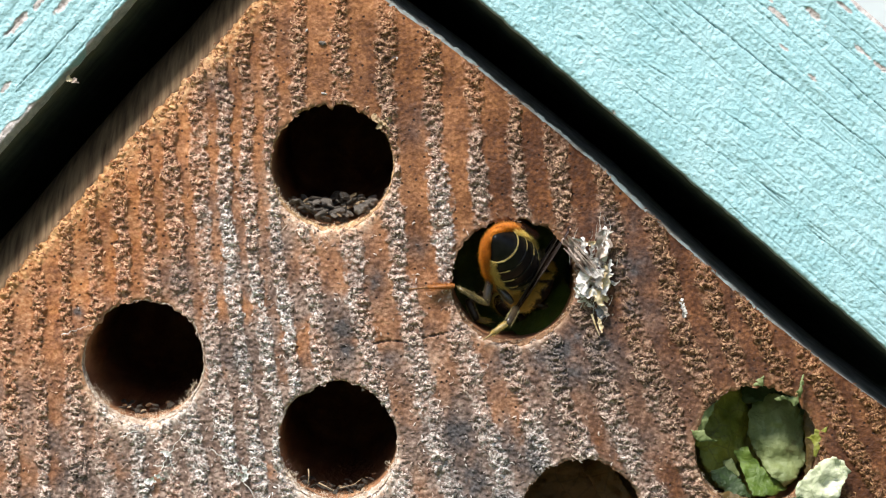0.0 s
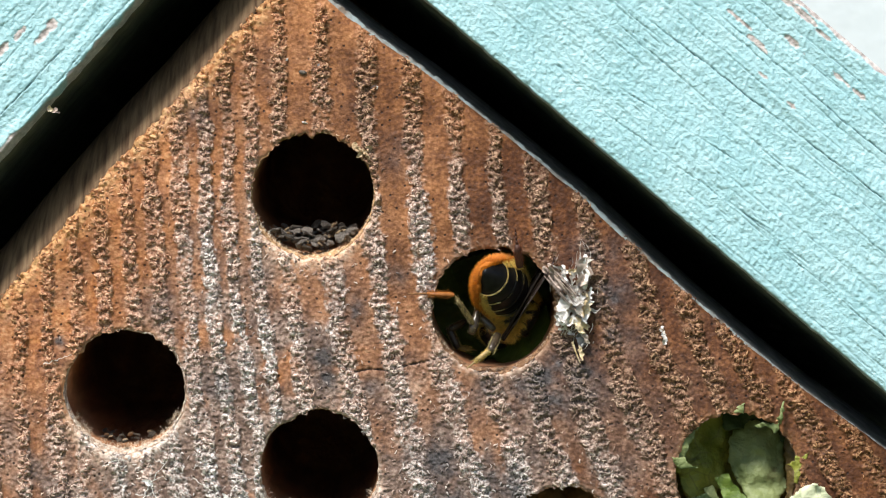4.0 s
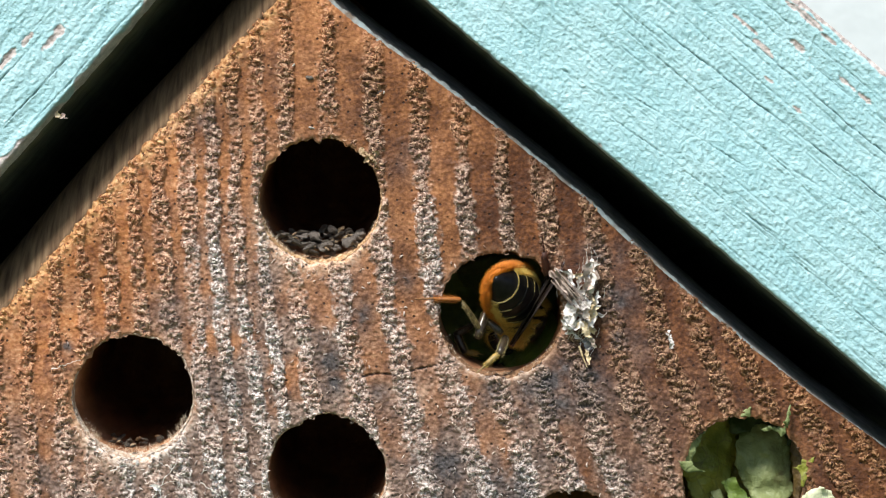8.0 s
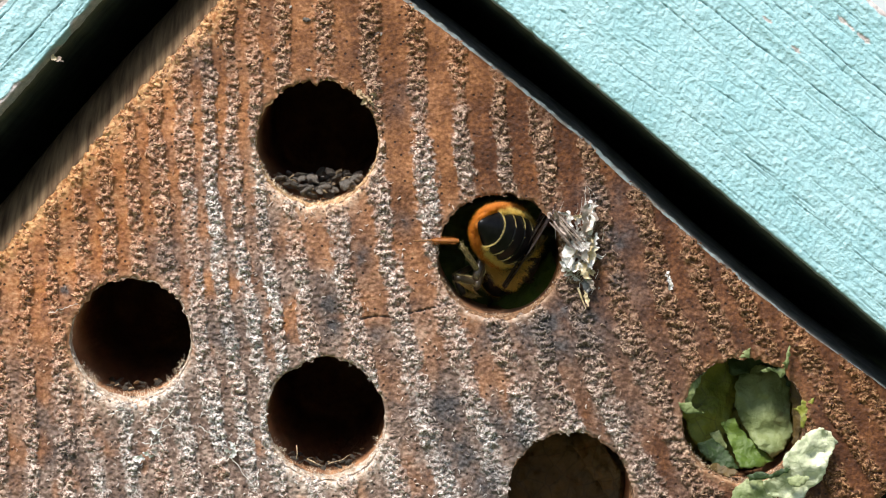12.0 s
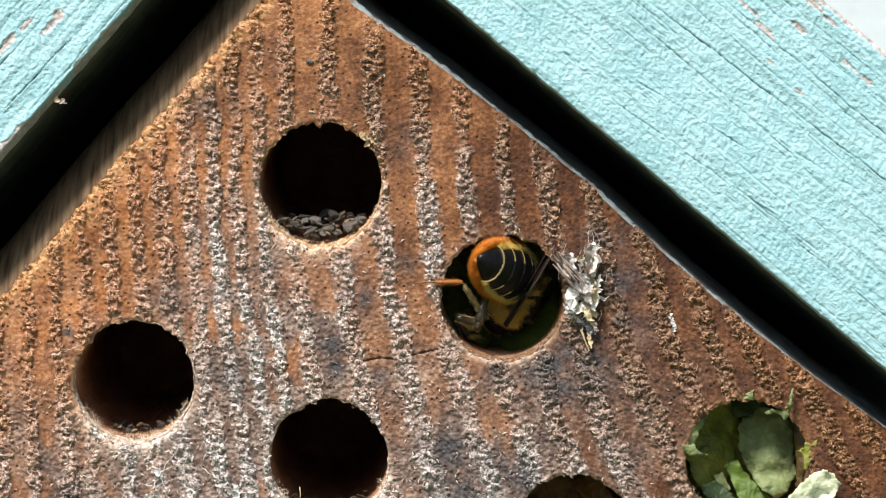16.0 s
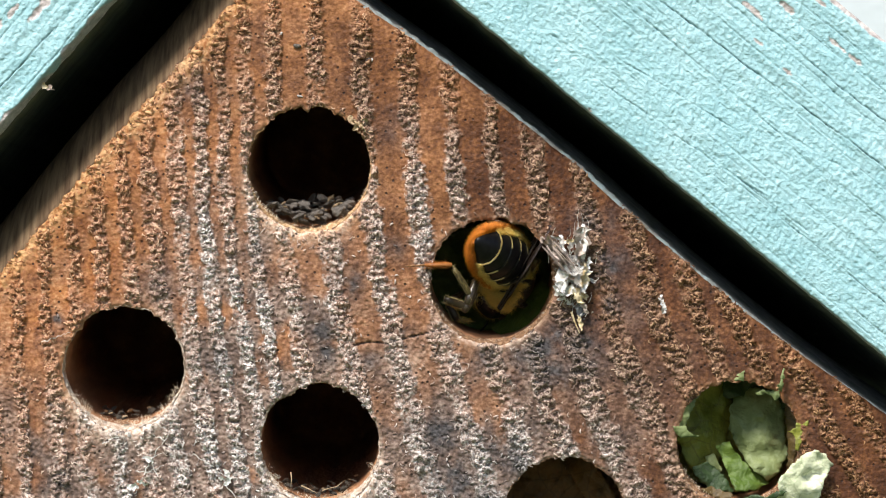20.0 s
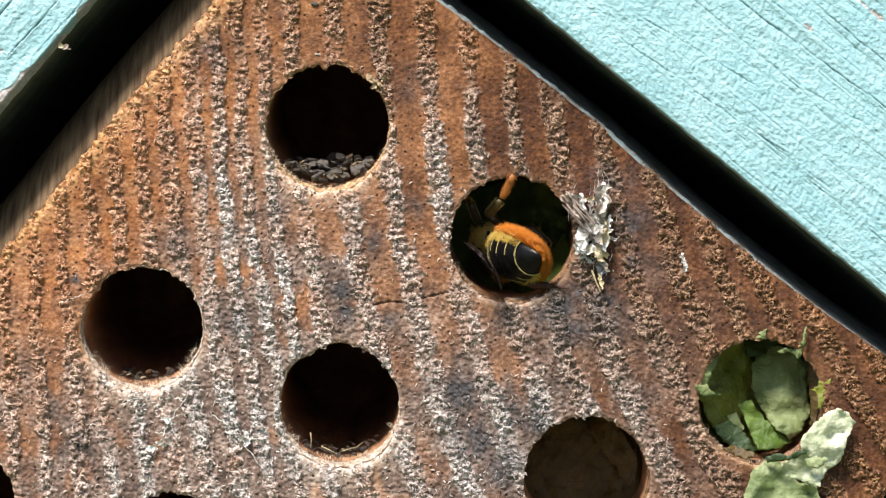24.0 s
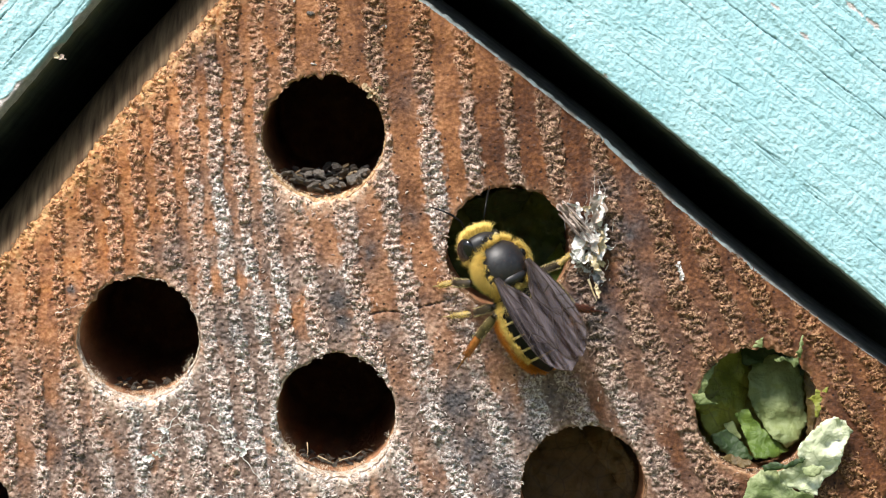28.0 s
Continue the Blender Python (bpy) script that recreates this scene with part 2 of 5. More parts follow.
M_DARKSIDE = plain("dark_slot_side", (0.10, 0.105, 0.108), (0.25, 0.255, 0.255), 700, 0.8, 0.0002, 0.3)
M_RECESS = plain("recess_shade_black", (0.006, 0.006, 0.006), (0.016, 0.015, 0.014), 400, 0.9, 0.0003, 0.1)
M_WALL = plain("white_render", (0.60, 0.67, 0.69), (0.70, 0.76, 0.78), 60, 0.9, 0.0003)
M_SOIL = plain("grassy_soil", (0.05, 0.07, 0.02), (0.12, 0.14, 0.05), 8, 0.95, 0.02)
M_GRIT = plain("grey_grit", (0.064, 0.053, 0.046), (0.40, 0.345, 0.295), 2600, 0.9, 0.0004)
M_DUST = plain("dark_crumb", (0.018, 0.014, 0.011), (0.13, 0.105, 0.080), 1500, 0.9, 0.0002)
M_HUSK = plain("papery_husk", (0.60, 0.55, 0.51), (0.95, 0.93, 0.91), 1300, 0.35, 0.0002)
M_CREAM = plain("cream_husk", (0.55, 0.40, 0.20), (0.85, 0.74, 0.52), 900, 0.55, 0.0002)
M_BROWN = plain("brown_husk", (0.28, 0.20, 0.16), (0.62, 0.51, 0.44), 900, 0.55, 0.0002)
M_STALK = plain("dry_stalk", (0.13, 0.095, 0.08), (0.36, 0.28, 0.24), 1800, 0.6, 0.0002)
M_STRAW = plain("straw_crumb", (0.30, 0.20, 0.11), (0.60, 0.45, 0.28), 900, 0.8, 0.0002)
M_SILK = plain("white_silk", (0.70, 0.68, 0.64), (0.90, 0.88, 0.84), 900, 0.5)
M_FIBRE = plain("wood_fibre", (0.55, 0.42, 0.28), (0.92, 0.84, 0.70), 900, 0.7)
M_LEAF = leaf_paint("fresh_leaf", (0.050, 0.095, 0.011), (0.135, 0.205, 0.030), (0.05, 0.09, 0.02))
M_LEAF_DULL = leaf_paint("dull_leaf", (0.095, 0.135, 0.042), (0.26, 0.30, 0.125), (0.15, 0.18, 0.07))
M_LEAF_OLIVE = leaf_paint("yellowing_leaf", (0.090, 0.115, 0.010), (0.29, 0.295, 0.042), (0.07, 0.065, 0.02))
M_LEAF_DARK = leaf_paint("dark_leaf", (0.018, 0.042, 0.012), (0.050, 0.085, 0.024), (0.02, 0.03, 0.02))
M_LEAF_PALE = leaf_paint("pale_leaf_back", (0.40, 0.46, 0.25), (0.84, 0.85, 0.64), (0.25, 0.32, 0.14))
M_LEAF_DEEP = leaf_paint("lining_leaf", (0.028, 0.046, 0.006), (0.088, 0.128, 0.014), (0.03, 0.06, 0.012))
M_LEAF_MID = leaf_paint("silvery_leaf", (0.13, 0.18, 0.055), (0.50, 0.54, 0.30), (0.12, 0.16, 0.06))
M_LEAF_BROWN = leaf_paint("browned_leaf", (0.050, 0.032, 0.009), (0.135, 0.088, 0.028), (0.03, 0.02, 0.01))
M_BLACK = plain("black_cuticle", (0.003, 0.003, 0.0035), (0.008, 0.008, 0.008), 2500, 0.30, 0.000012, 0.16)
M_DISC = plain("dull_black_cuticle", (0.008, 0.008, 0.010), (0.026, 0.025, 0.027), 5000, 0.42, 0.00002, 0.5)
M_EYE = plain("glossy_eye", (0.006, 0.006, 0.006), (0.015, 0.014, 0.013), 3000, 0.16)
M_LEG = plain("olive_leg", (0.030, 0.022, 0.009), (0.150, 0.112, 0.042), 1500, 0.35)
M_PALEFOOT = plain("straw_tarsus", (0.16, 0.105, 0.035), (0.44, 0.33, 0.14), 1500, 0.45)
M_FOOTTIP = plain("rust_foot_tip", (0.10, 0.040, 0.012), (0.30, 0.14, 0.045), 1500, 0.5)
M_THIGH = plain("dark_leg", (0.014, 0.010, 0.007), (0.060, 0.042, 0.022), 1500, 0.3)
M_TARSUS = plain("orange_tarsus", (0.16, 0.045, 0.008), (0.46, 0.17, 0.028), 1500, 0.55)
M_VEIN = plain("brown_vein", (0.020, 0.014, 0.011), (0.055, 0.038, 0.028), 1500, 0.5)
M_WING = wing_paint()
M_YELLOW = hair_paint("yellow_hair", (0.54, 0.32, 0.045), (0.98, 0.77, 0.23))
M_ORANGE = hair_paint("orange_brush_hair", (0.27, 0.066, 0.002), (0.72, 0.240, 0.006))
M_RUST = hair_paint("rust_hair", (0.045, 0.010, 0.002), (0.21, 0.050, 0.007))
M_DARKFOOT = plain("dark_red_tarsus", (0.016, 0.004, 0.0015), (0.070, 0.016, 0.004), 1500, 0.6)
M_FOOTHAIR = hair_paint("orange_foot_hair", (0.16, 0.045, 0.006), (0.56, 0.19, 0.022))
M_LEGHAIR = hair_paint("leg_hair", (0.17, 0.125, 0.045), (0.74, 0.62, 0.30))
M_BAND = hair_paint("cream_band_hair", (0.74, 0.56, 0.20), (0.95, 0.84, 0.46))

# ---- setting ----
WALL_Y = 0.088


def box_mesh(name, x0, x1, y0, y1, z0, z1, material, parent=None, label=""):
    bm = bmesh.new()
    bmesh.ops.create_cube(bm, size=1.0)
    for v in bm.verts:
        v.co = Vector((x0 + (v.co.x + 0.5) * (x1 - x0), y0 + (v.co.y + 0.5) * (y1 - y0), z0 + (v.co.z + 0.5) * (z1 - z0)))
    return part(name, bm, material, parent, label, smooth=False)


wall = box_mesh("wall_back", -2.5, 2.5, WALL_Y, WALL_Y + 0.2, 0.0, 3.0, M_WALL)
tagged(wall, "white rendered garden wall behind the nest box", "wall", kind="structure")
bm = bmesh.new()
bmesh.ops.create_grid(bm, x_segments=4, y_segments=4, size=200)
ground = part("ground", bm, M_SOIL, None)
tagged(ground, "short grass and soil of a garden", "ground", kind="structure")

# ---- the nest box: a block of bored timber under two roof boards ----
hotel = thing("bee_hotel", "timber block with bored nest holes under turquoise painted roof boards", "bee hotel", board(560, 900, 0))
HERE = hotel.location.copy()

# edges of the block's face, in the plan's units
RIGHT_EDGE = ((549, -105), (680, 0), (808, 92), (973, 224), (1071, 304), (1168, 396), (1265, 484), (1363, 567), (1460, 645), (1558, 716), (1624, 763), (1688, 812))
LEFT_EDGE = ((-424, 987), (0, 511), (73, 432), (176, 309), (278, 193), (370, 97), (455, 0), (549, -105))
HOLES = ((587, 292, 106), (253, 638, 104), (597, 782, 103), (908, 497, 107), (1029, 923, 107), (1339, 792, 107), (294, 1039, 107), (-86, 945, 107))
RIM_WEAR = (0.95, 1.0, 1.0, 0.5, 0.3, 0.3, 0.8, 0.8)
# middles of the raised growth rings along the top of the face
RINGS = (-420, -372, -324, -276, -228, -182, -136, -90, -40, 10, 60, 108, 158, 207, 255, 300, 347, 394, 434, 474, 524, 604, 684, 765, 840, 908, 980, 1058, 1138, 1205, 1268, 1332, 1398, 1464, 1530, 1600, 1670)


def ring_of(x, y):
    """Where a point lies across the rings, which bend to the right further down."""
    f = x * 1.0
    down = np.clip(y - 150, 0, 900)
    for _ in range(6):
        f = x - (0.00004 + 0.00062 * np.clip(f, 0, 1600) / 1000) * down ** 2 / 2
    return f


def rim(hole, angle):
    """The ragged radius of a hole at its mouth; angle counts from the right, downwards."""
    r = HOLES[hole][2]
    low = np.clip(np.sin(angle), 0, 1)
    high = np.clip(-np.sin(angle), 0, 1)
    s = 40 + hole
    rag = fractal(np.cos(angle) * 4 + 7, np.sin(angle) * 4 + 7, s, 4) * (3 + 7 * high) + np.maximum(fractal(np.cos(angle) * 9, np.sin(angle) * 9, s + 9, 2), 0.1) * 8 * high + np.maximum(fractal(np.cos(angle) * 14, np.sin(angle) * 14, s + 31, 2), 0.1) * (1.5 + 3 * high)
    return r + 4 + (4 + 6 * fractal(np.cos(angle) * 6, np.sin(angle) * 6, s + 20, 3)) * low ** 1.5 - rag


def face_axis(lo, hi, fine0, fine1, fine, coarse):
    return np.r_[np.arange(lo, fine0, coarse), np.arange(fine0, fine1, fine), np.arange(fine1, hi + coarse, coarse)]


def build_face():
    xs, ys = face_axis(-440, 1700, -70, 1670, 2.1, 14), face_axis(-112, 1910, -112, 1010, 2.1, 14)
    x, y = np.meshgrid(xs, ys)
    re, le = np.array(RIGHT_EDGE, float), np.array(LEFT_EDGE, float)
    fray = fractal(x / 14, y / 14, 3, 3) * 9
    c = math.cos(radians(40))
    out = np.minimum.reduce([
        np.where(x > 549, (y - np.interp(x, re[:, 0], re[:, 1])) * c, 1e3),
        np.where(x <= 560, (y - np.interp(x, le[:, 0], le[:, 1])) * 0.66 - np.clip(fray, -4, 9), 1e3),
        ((1688 - x) * 1092 - (y - 812) * 973) / 1462.5,
        ((x + 424) * 917 - (y - 987) * 1139) / 1462.5])
    # gradient of the edge distance, for pulling points onto the edge
    gx = np.where(x > 549, -0.63, 0.75)
    gy = np.full_like(x, 0.70)
    px, py = x.copy(), y.copy()
    inside = np.ones_like(x, bool)
    over = out < 0
    low = (y > 900) & over
    inside &= ~over
    px = np.where(over & ~low, px - gx * out, px)
    py = np.where(over & ~low, py - gy * out, py)
    rimness = np.zeros_like(x)
    lower = np.zeros_like(x)
    for h, (hx, hy, _) in enumerate(HOLES):
        dx, dy = x - hx, y - hy
        d, a = np.hypot(dx, dy), np.arctan2(dy, dx)
        r = rim(h, a)
        gone = d < r
        inside &= ~gone
        px, py = np.where(gone, hx + np.cos(a) * r, px), np.where(gone, hy + np.sin(a) * r, py)
        near = np.exp(-np.clip(d - r, 0, 200) / (7 + 7 * (h < 3) * np.clip(np.sin(a + (5.6, 6.1, 6.28)[min(h, 2)]), 0, 1)))
        rimness = np.maximum(rimness, near)
        lower = np.maximum(lower, near * step(0.5 if h == 3 else 0.05, 0.95 if h == 3 else 0.8, np.sin(a)) * RIM_WEAR[h])
    f = ring_of(x, y) + fractal(x / 45, y / 90, 11, 3) * 9 + fractal(x / 12, y / 14, 12, 2) * 5
    rings = np.array(RINGS, float)
    k = np.clip(np.searchsorted(rings, f), 1, len(rings) - 1)
    a, b = rings[k - 1], rings[k]
    s = np.abs(np.where(f - a < b - f, f - a, b - f)) / (b - a)
    wide = np.interp(x, (0, 250, 330, 450, 520, 800, 1000, 1300), (0.20, 0.23, 0.29, 0.27, 0.19, 0.19, 0.235, 0.25)) + 0.05 * fractal(x / 80, y / 80, 13, 2)
    lumps = fractal(x / 7.5, y / 6.0, 23, 3)
    s = s + 0.09 * lumps + 0.08 * fractal(x / 22, y / 22, 21, 2)
    ridge = 1 - step(wide - 0.075, wide + 0.075, s)
    ridge = ridge * (0.35 + 0.65 * step(-0.6, 0.1, fractal(x / 30, y / 50, 22, 3)))
    # stains, weathering and zones of darker tone
    pale = 0.82 * np.exp(-(((x - 520) / 230) ** 2 + ((y - 640) / 420) ** 2)) + np.exp(-(((x - 930) / 260) ** 2 + ((y - 880) / 260) ** 2)) + 0.78 * np.exp(-(((x - 220) / 330) ** 2 + ((y - 920) / 260) ** 2)) + 0.5 * np.exp(-(((x - 800) / 110) ** 2 + ((y - 380) / 160) ** 2)) + 0.16 * np.exp(-(((x - 1000) / 240) ** 2 + ((y - 440) / 240) ** 2))
    pale = pale + 0.45 * np.exp(-(((x - 410) / 70) ** 2 + ((y - 380) / 190) ** 2)) + 0.22 * np.exp(-(((x - 740) / 90) ** 2 + ((y - 530) / 120) ** 2))
    pale = pale * (1 - 0.6 * np.exp(-(((x - 1120) / 150) ** 2 + ((y - 530) / 170) ** 2)))
    pale = np.clip(pale * (0.9 + 0.6 * fractal(x / 50, y / 80, 17, 3)), 0, 1)
    weather = 1.45 * np.exp(-(((x - 370) / 430) ** 2 + ((y - 890) / 320) ** 2)) + 0.8 * np.exp(-(((x - 950) / 330) ** 2 + ((y - 860) / 250) ** 2)) + 0.45 * np.exp(-(((x - 480) / 160) ** 2 + ((y - 430) / 200) ** 2)) + 0.5 * np.exp(-(((x - 460) / 130) ** 2 + ((y - 640) / 130) ** 2))
    weather = np.clip(weather * (0.95 + 1.0 * fractal(x / 46, y / 60, 14, 3)) + 0.35 * fractal(x / 34, y / 46, 34, 3) * (1 - step(450, 800, x)), 0, 1)
    # shade: darker, redder tone put into the colour, mostly on the right
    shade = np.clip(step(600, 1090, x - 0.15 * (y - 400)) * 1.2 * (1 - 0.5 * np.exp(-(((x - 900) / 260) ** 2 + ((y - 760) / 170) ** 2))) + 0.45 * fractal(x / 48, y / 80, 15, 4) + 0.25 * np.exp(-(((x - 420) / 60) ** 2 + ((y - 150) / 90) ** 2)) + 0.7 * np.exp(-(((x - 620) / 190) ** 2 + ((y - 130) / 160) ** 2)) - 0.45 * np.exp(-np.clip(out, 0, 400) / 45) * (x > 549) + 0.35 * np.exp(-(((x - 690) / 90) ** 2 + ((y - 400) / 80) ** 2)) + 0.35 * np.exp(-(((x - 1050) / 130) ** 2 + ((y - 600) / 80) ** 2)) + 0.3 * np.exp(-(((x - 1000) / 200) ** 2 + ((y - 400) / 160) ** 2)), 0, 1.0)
    mould = np.zeros_like(x)
    for mx, my, ms, mk in MOULD:
        mould = np.maximum(mould, 1.5 * mk * np.exp(-((x - mx) ** 2 + (y - my) ** 2) / ms ** 2) * (1 + 0.7 * fractal(x / 11, y / 11, 16, 3)))
    mould = np.clip(mould, 0, 0.9)
    edge = np.where((x < 560) & (y < 960), np.clip(1.25 * np.exp(-(np.clip(out, 0, 200) / (24 + 16 * fractal(x / 30, y / 30, 18, 3))) ** 2), 0, 1), 0)
    fresh = np.clip(np.maximum(lower * 1.0, edge * 0.85) + 0.25 * rimness, 0, 0.9)
    rust = np.clip(1.1 * np.exp(-(((x - 120) / 260) ** 2 + ((y - 480) / 330) ** 2)) + 0.4 * fractal(x / 60, y / 70, 36, 3) - 0.05, 0, 1)
    # relief in mm towards the viewer
    h = ridge * (0.16 + 0.14 * lumps + 0.38 * fractal(x / 8.0, y / 5.0, 31, 2)) + (1 - ridge) * (0.028 * fractal(x / 14, y / 20, 27, 4) + (0.035 + 0.075 * weather) * fractal(x / 5, y / 4, 29, 2)) + 0.25 * fractal(x / 160, y / 160, 28, 2)
    for line in CRACKS:
        for (ax, ay), (bx, by) in zip(line, line[1:]):
            lx, ly = bx - ax, by - ay
            q = np.clip(((x - ax) * lx + (y - ay) * ly) / (lx * lx + ly * ly), 0, 1)
            d = np.hypot(x - ax - q * lx, y - ay - q * ly) + 1.2 * fractal(x / 9, y / 9, 30, 2)
            h -= 0.25 * (1 - step(0.2, 1.9, d))
            mould = np.maximum(mould, 0.75 * (1 - step(0.2, 1.7, d)))
    h -= 0.5 * step(0.45, 1.0, rimness) * (0.4 + lower) * 0.6
    h -= 0.35 * np.exp(-np.clip(out, 0, 99) / 5) - 0.20 * edge * fractal(x / 9, y / 9, 33, 3)
    nx, ny = len(xs), len(ys)
    ids = np.arange(nx * ny).reshape(ny, nx)
    keep = inside[:-1, :-1] | inside[1:, :-1] | inside[:-1, 1:] | inside[1:, 1:]
    quads = np.stack([ids[:-1, :-1], ids[1:, :-1], ids[1:, 1:], ids[:-1, 1:]], -1)[keep]
    used = np.unique(quads)
    remap = np.full(nx * ny, -1)
    remap[used] = np.arange(len(used))
    co = np.stack([(px - 784) * PX - HERE.x, -h * 0.001 - HERE.y, HEIGHT - (py - 441) * PX - HERE.z], -1).reshape(-1, 3)[used]
    pale = np.clip(pale + 0.5 * lower * step(420, 520, y), 0, 1)
    loose_fibres(x, y, h, ridge, pale, shade, weather, inside & (x > -70) & (x < 1670) & (y < 1000), fresh, mould)
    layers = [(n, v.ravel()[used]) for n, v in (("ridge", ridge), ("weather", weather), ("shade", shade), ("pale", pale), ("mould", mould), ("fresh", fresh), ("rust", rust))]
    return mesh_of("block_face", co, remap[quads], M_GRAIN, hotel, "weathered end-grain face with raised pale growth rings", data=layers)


def loose_fibres(x, y, h, ridge, pale, shade, weather, inside, fresh, mould):
    """Short curled fibres that stand off the raised rings and the torn edges."""
    rng = np.random.default_rng(8)
    weight = np.where(inside, step(0.25, 1.0, ridge) * (0.35 + step(-0.3, 0.5, fractal(x / 16, y / 20, 35, 2))) * np.interp(x, (0, 450, 900), (0.55, 0.75, 1.0)) + 0.25 * fresh + 0.05 * weather, 0).ravel()
    pick = rng.choice(weight.size, 16000, replace=False, p=weight / weight.sum())
    n = len(pick)
    root = np.stack([(x.ravel()[pick] + rng.normal(0, 1.2, n) - 784) * PX - HERE.x, -h.ravel()[pick] * 0.001 - HERE.y, HEIGHT - (y.ravel()[pick] - 441) * PX - HERE.z], -1)
    turn = rng.uniform(0, 2 * math.pi, n)
    way = np.stack([np.cos(turn), np.zeros(n), np.sin(turn)], -1)
    across = np.stack([-np.sin(turn), np.zeros(n), np.cos(turn)], -1)
    size = rng.uniform(4.5, 9.5, n)[:, None] * PX
    rise = rng.uniform(0.2, 2.3, n)[:, None] * PX
    bow = rng.normal(0, 2.8, n)[:, None] * PX
    thick = rng.uniform(0.6, 1.5, n)[:, None] * PX
    out = np.array((0.0, -1.0, 0.0))
    rows = []
    for s, w in ((0.0, 0.5), (0.33, 1.0), (0.67, 1.0), (1.0, 0.5)):
        arch = math.sin(math.pi * (0.15 + 0.75 * s))
        c = root + way * size * (s - 0.5) + out * rise * arch + across * bow * arch
        rows += [c + (across * math.cos(t) + out * math.sin(t)) * thick * w for t in (0.0, 1.5708, 3.1416)]
    verts = np.stack(rows, 1).reshape(-1, 3)
    base = np.arange(n)[:, None] * 12
    quads = np.concatenate([base + np.array(q) + 3 * k for k in range(3) for q in ((0, 1, 4, 3), (1, 2, 5, 4))])
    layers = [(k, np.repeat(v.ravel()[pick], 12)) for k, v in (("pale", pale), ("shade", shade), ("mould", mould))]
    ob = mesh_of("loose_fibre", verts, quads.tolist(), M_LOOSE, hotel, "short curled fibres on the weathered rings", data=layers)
    tagged(ob, kind="stuff")


MOULD = ((836, 848, 40, 0.6), (886, 905, 38, 0.55), (946, 823, 24, 0.6), (1122, 470, 40, 0.34), (1108, 400, 30, 0.3), (1150, 560, 36, 0.22), (1065, 570, 36, 0.28), (1012, 655, 46, 0.5), (958, 640, 34, 0.45), (1070, 640, 36, 0.4), (1000, 760, 30, 0.3), (1000, 622, 32, 0.6), (1062, 612, 28, 0.55), (955, 645, 22, 0.4), (136, 553, 9, 0.9), (605, 580, 26, 0.6), (612, 622, 20, 0.6), (812, 766, 34, 0.65), (662, 498, 26, 0.5), (690, 636, 24, 0.45), (480, 440, 30, 0.3), (1112, 480, 36, 0.5), (1120, 545, 22, 0.4), (740, 440, 20, 0.4),
         (890, 640, 24, 0.5), (1020, 600, 30, 0.5), (1075, 395, 28, 0.35), (310, 500, 26, 0.35), (920, 800, 36, 0.5), (330, 480, 18, 0.4), (415, 630, 30, 0.35), (130, 845, 26, 0.4), (380, 150, 30, 0.3), (745, 230, 40, 0.2), (60, 1000, 40, 0.4))
CRACKS = (((655, 610), (690, 603), (720, 607), (742, 600), (775, 593), (826, 582)), ((1110, 704), (1130, 700)), ((1160, 692), (1180, 684)),)
build_face()


def loft(name, rings, material, parent, label="", closed=True, cap=False):
    """A skin over rows of points."""
    n = len(rings[0])
    verts = [p for r in rings for p in r]
    faces = []
    for i in range(len(rings) - 1):
        for j in range(n if closed else n - 1):
            k = (j + 1) % n
            faces.append((i * n + j, i * n + k, (i + 1) * n + k, (i + 1) * n + j))
    if cap:
        faces.append(tuple(range((len(rings) - 1) * n, len(rings) * n)))
    return mesh_of(name, verts, faces, material, parent, label)


# flanks of the block, sloping back from the face into the dark slots under the roof
def flank(name, line, slope, deep, material, label, profile=None):
    rows = []
    for depth, outward in profile or ((1.2, -14.0), (0.5, -1.0), (0.5 + deep * 0.012, slope * 0.10), (0.5 + deep * 0.035, slope * 0.24), (0.5 + deep * 0.08, slope * 0.42), (0.5 + deep * 0.17, slope * 0.60), (0.5 + deep * 0.36, slope * 0.78), (deep * 0.7, slope * 0.93), (deep, slope), (80, slope)):
        row = []
        for i, (x, y) in enumerate(line):
            (ax, ay), (bx, by) = line[max(i - 1, 0)], line[min(i + 1, len(line) - 1)]
            n = Vector((by - ay, -(bx - ax))).normalized()
            row.append(board(x + n.x * outward, y + n.y * outward, depth) - HERE)
        rows.append(row)
    return loft(name, rows, material, hotel, label, closed=False)


def dense(line, n):
    p = np.array(line, float)
    s = np.r_[0, np.cumsum(np.hypot(*np.diff(p, axis=0).T))]
    q = np.linspace(0, s[-1], n)
    return list(zip(np.interp(q, s, p[:, 0]), np.interp(q, s, p[:, 1])))


flank("flank", dense(LEFT_EDGE, 60), 90, 34.0, M_SIDE, "sawn flank of the block fading into the slot",
      ((1.2, -14), (0.5, -1), (0.75, 8), (1.2, 18), (1.9, 28), (2.9, 38), (4.4, 50), (7.0, 64), (12, 80), (22, 94), (40, 104), (80, 106)))
# this flank's dark grey colour deepens the shade in its slot
flank("flank", dense(RIGHT_EDGE, 60), 44, 14.0, M_DARKSIDE, "dark grey flank of the block, deepening the slot's shade",
      ((1.2, -14), (0.5, -1), (0.9, 4), (1.7, 9), (3.0, 15), (5.0, 22), (8.0, 29), (12, 35), (20, 40), (80, 44)))


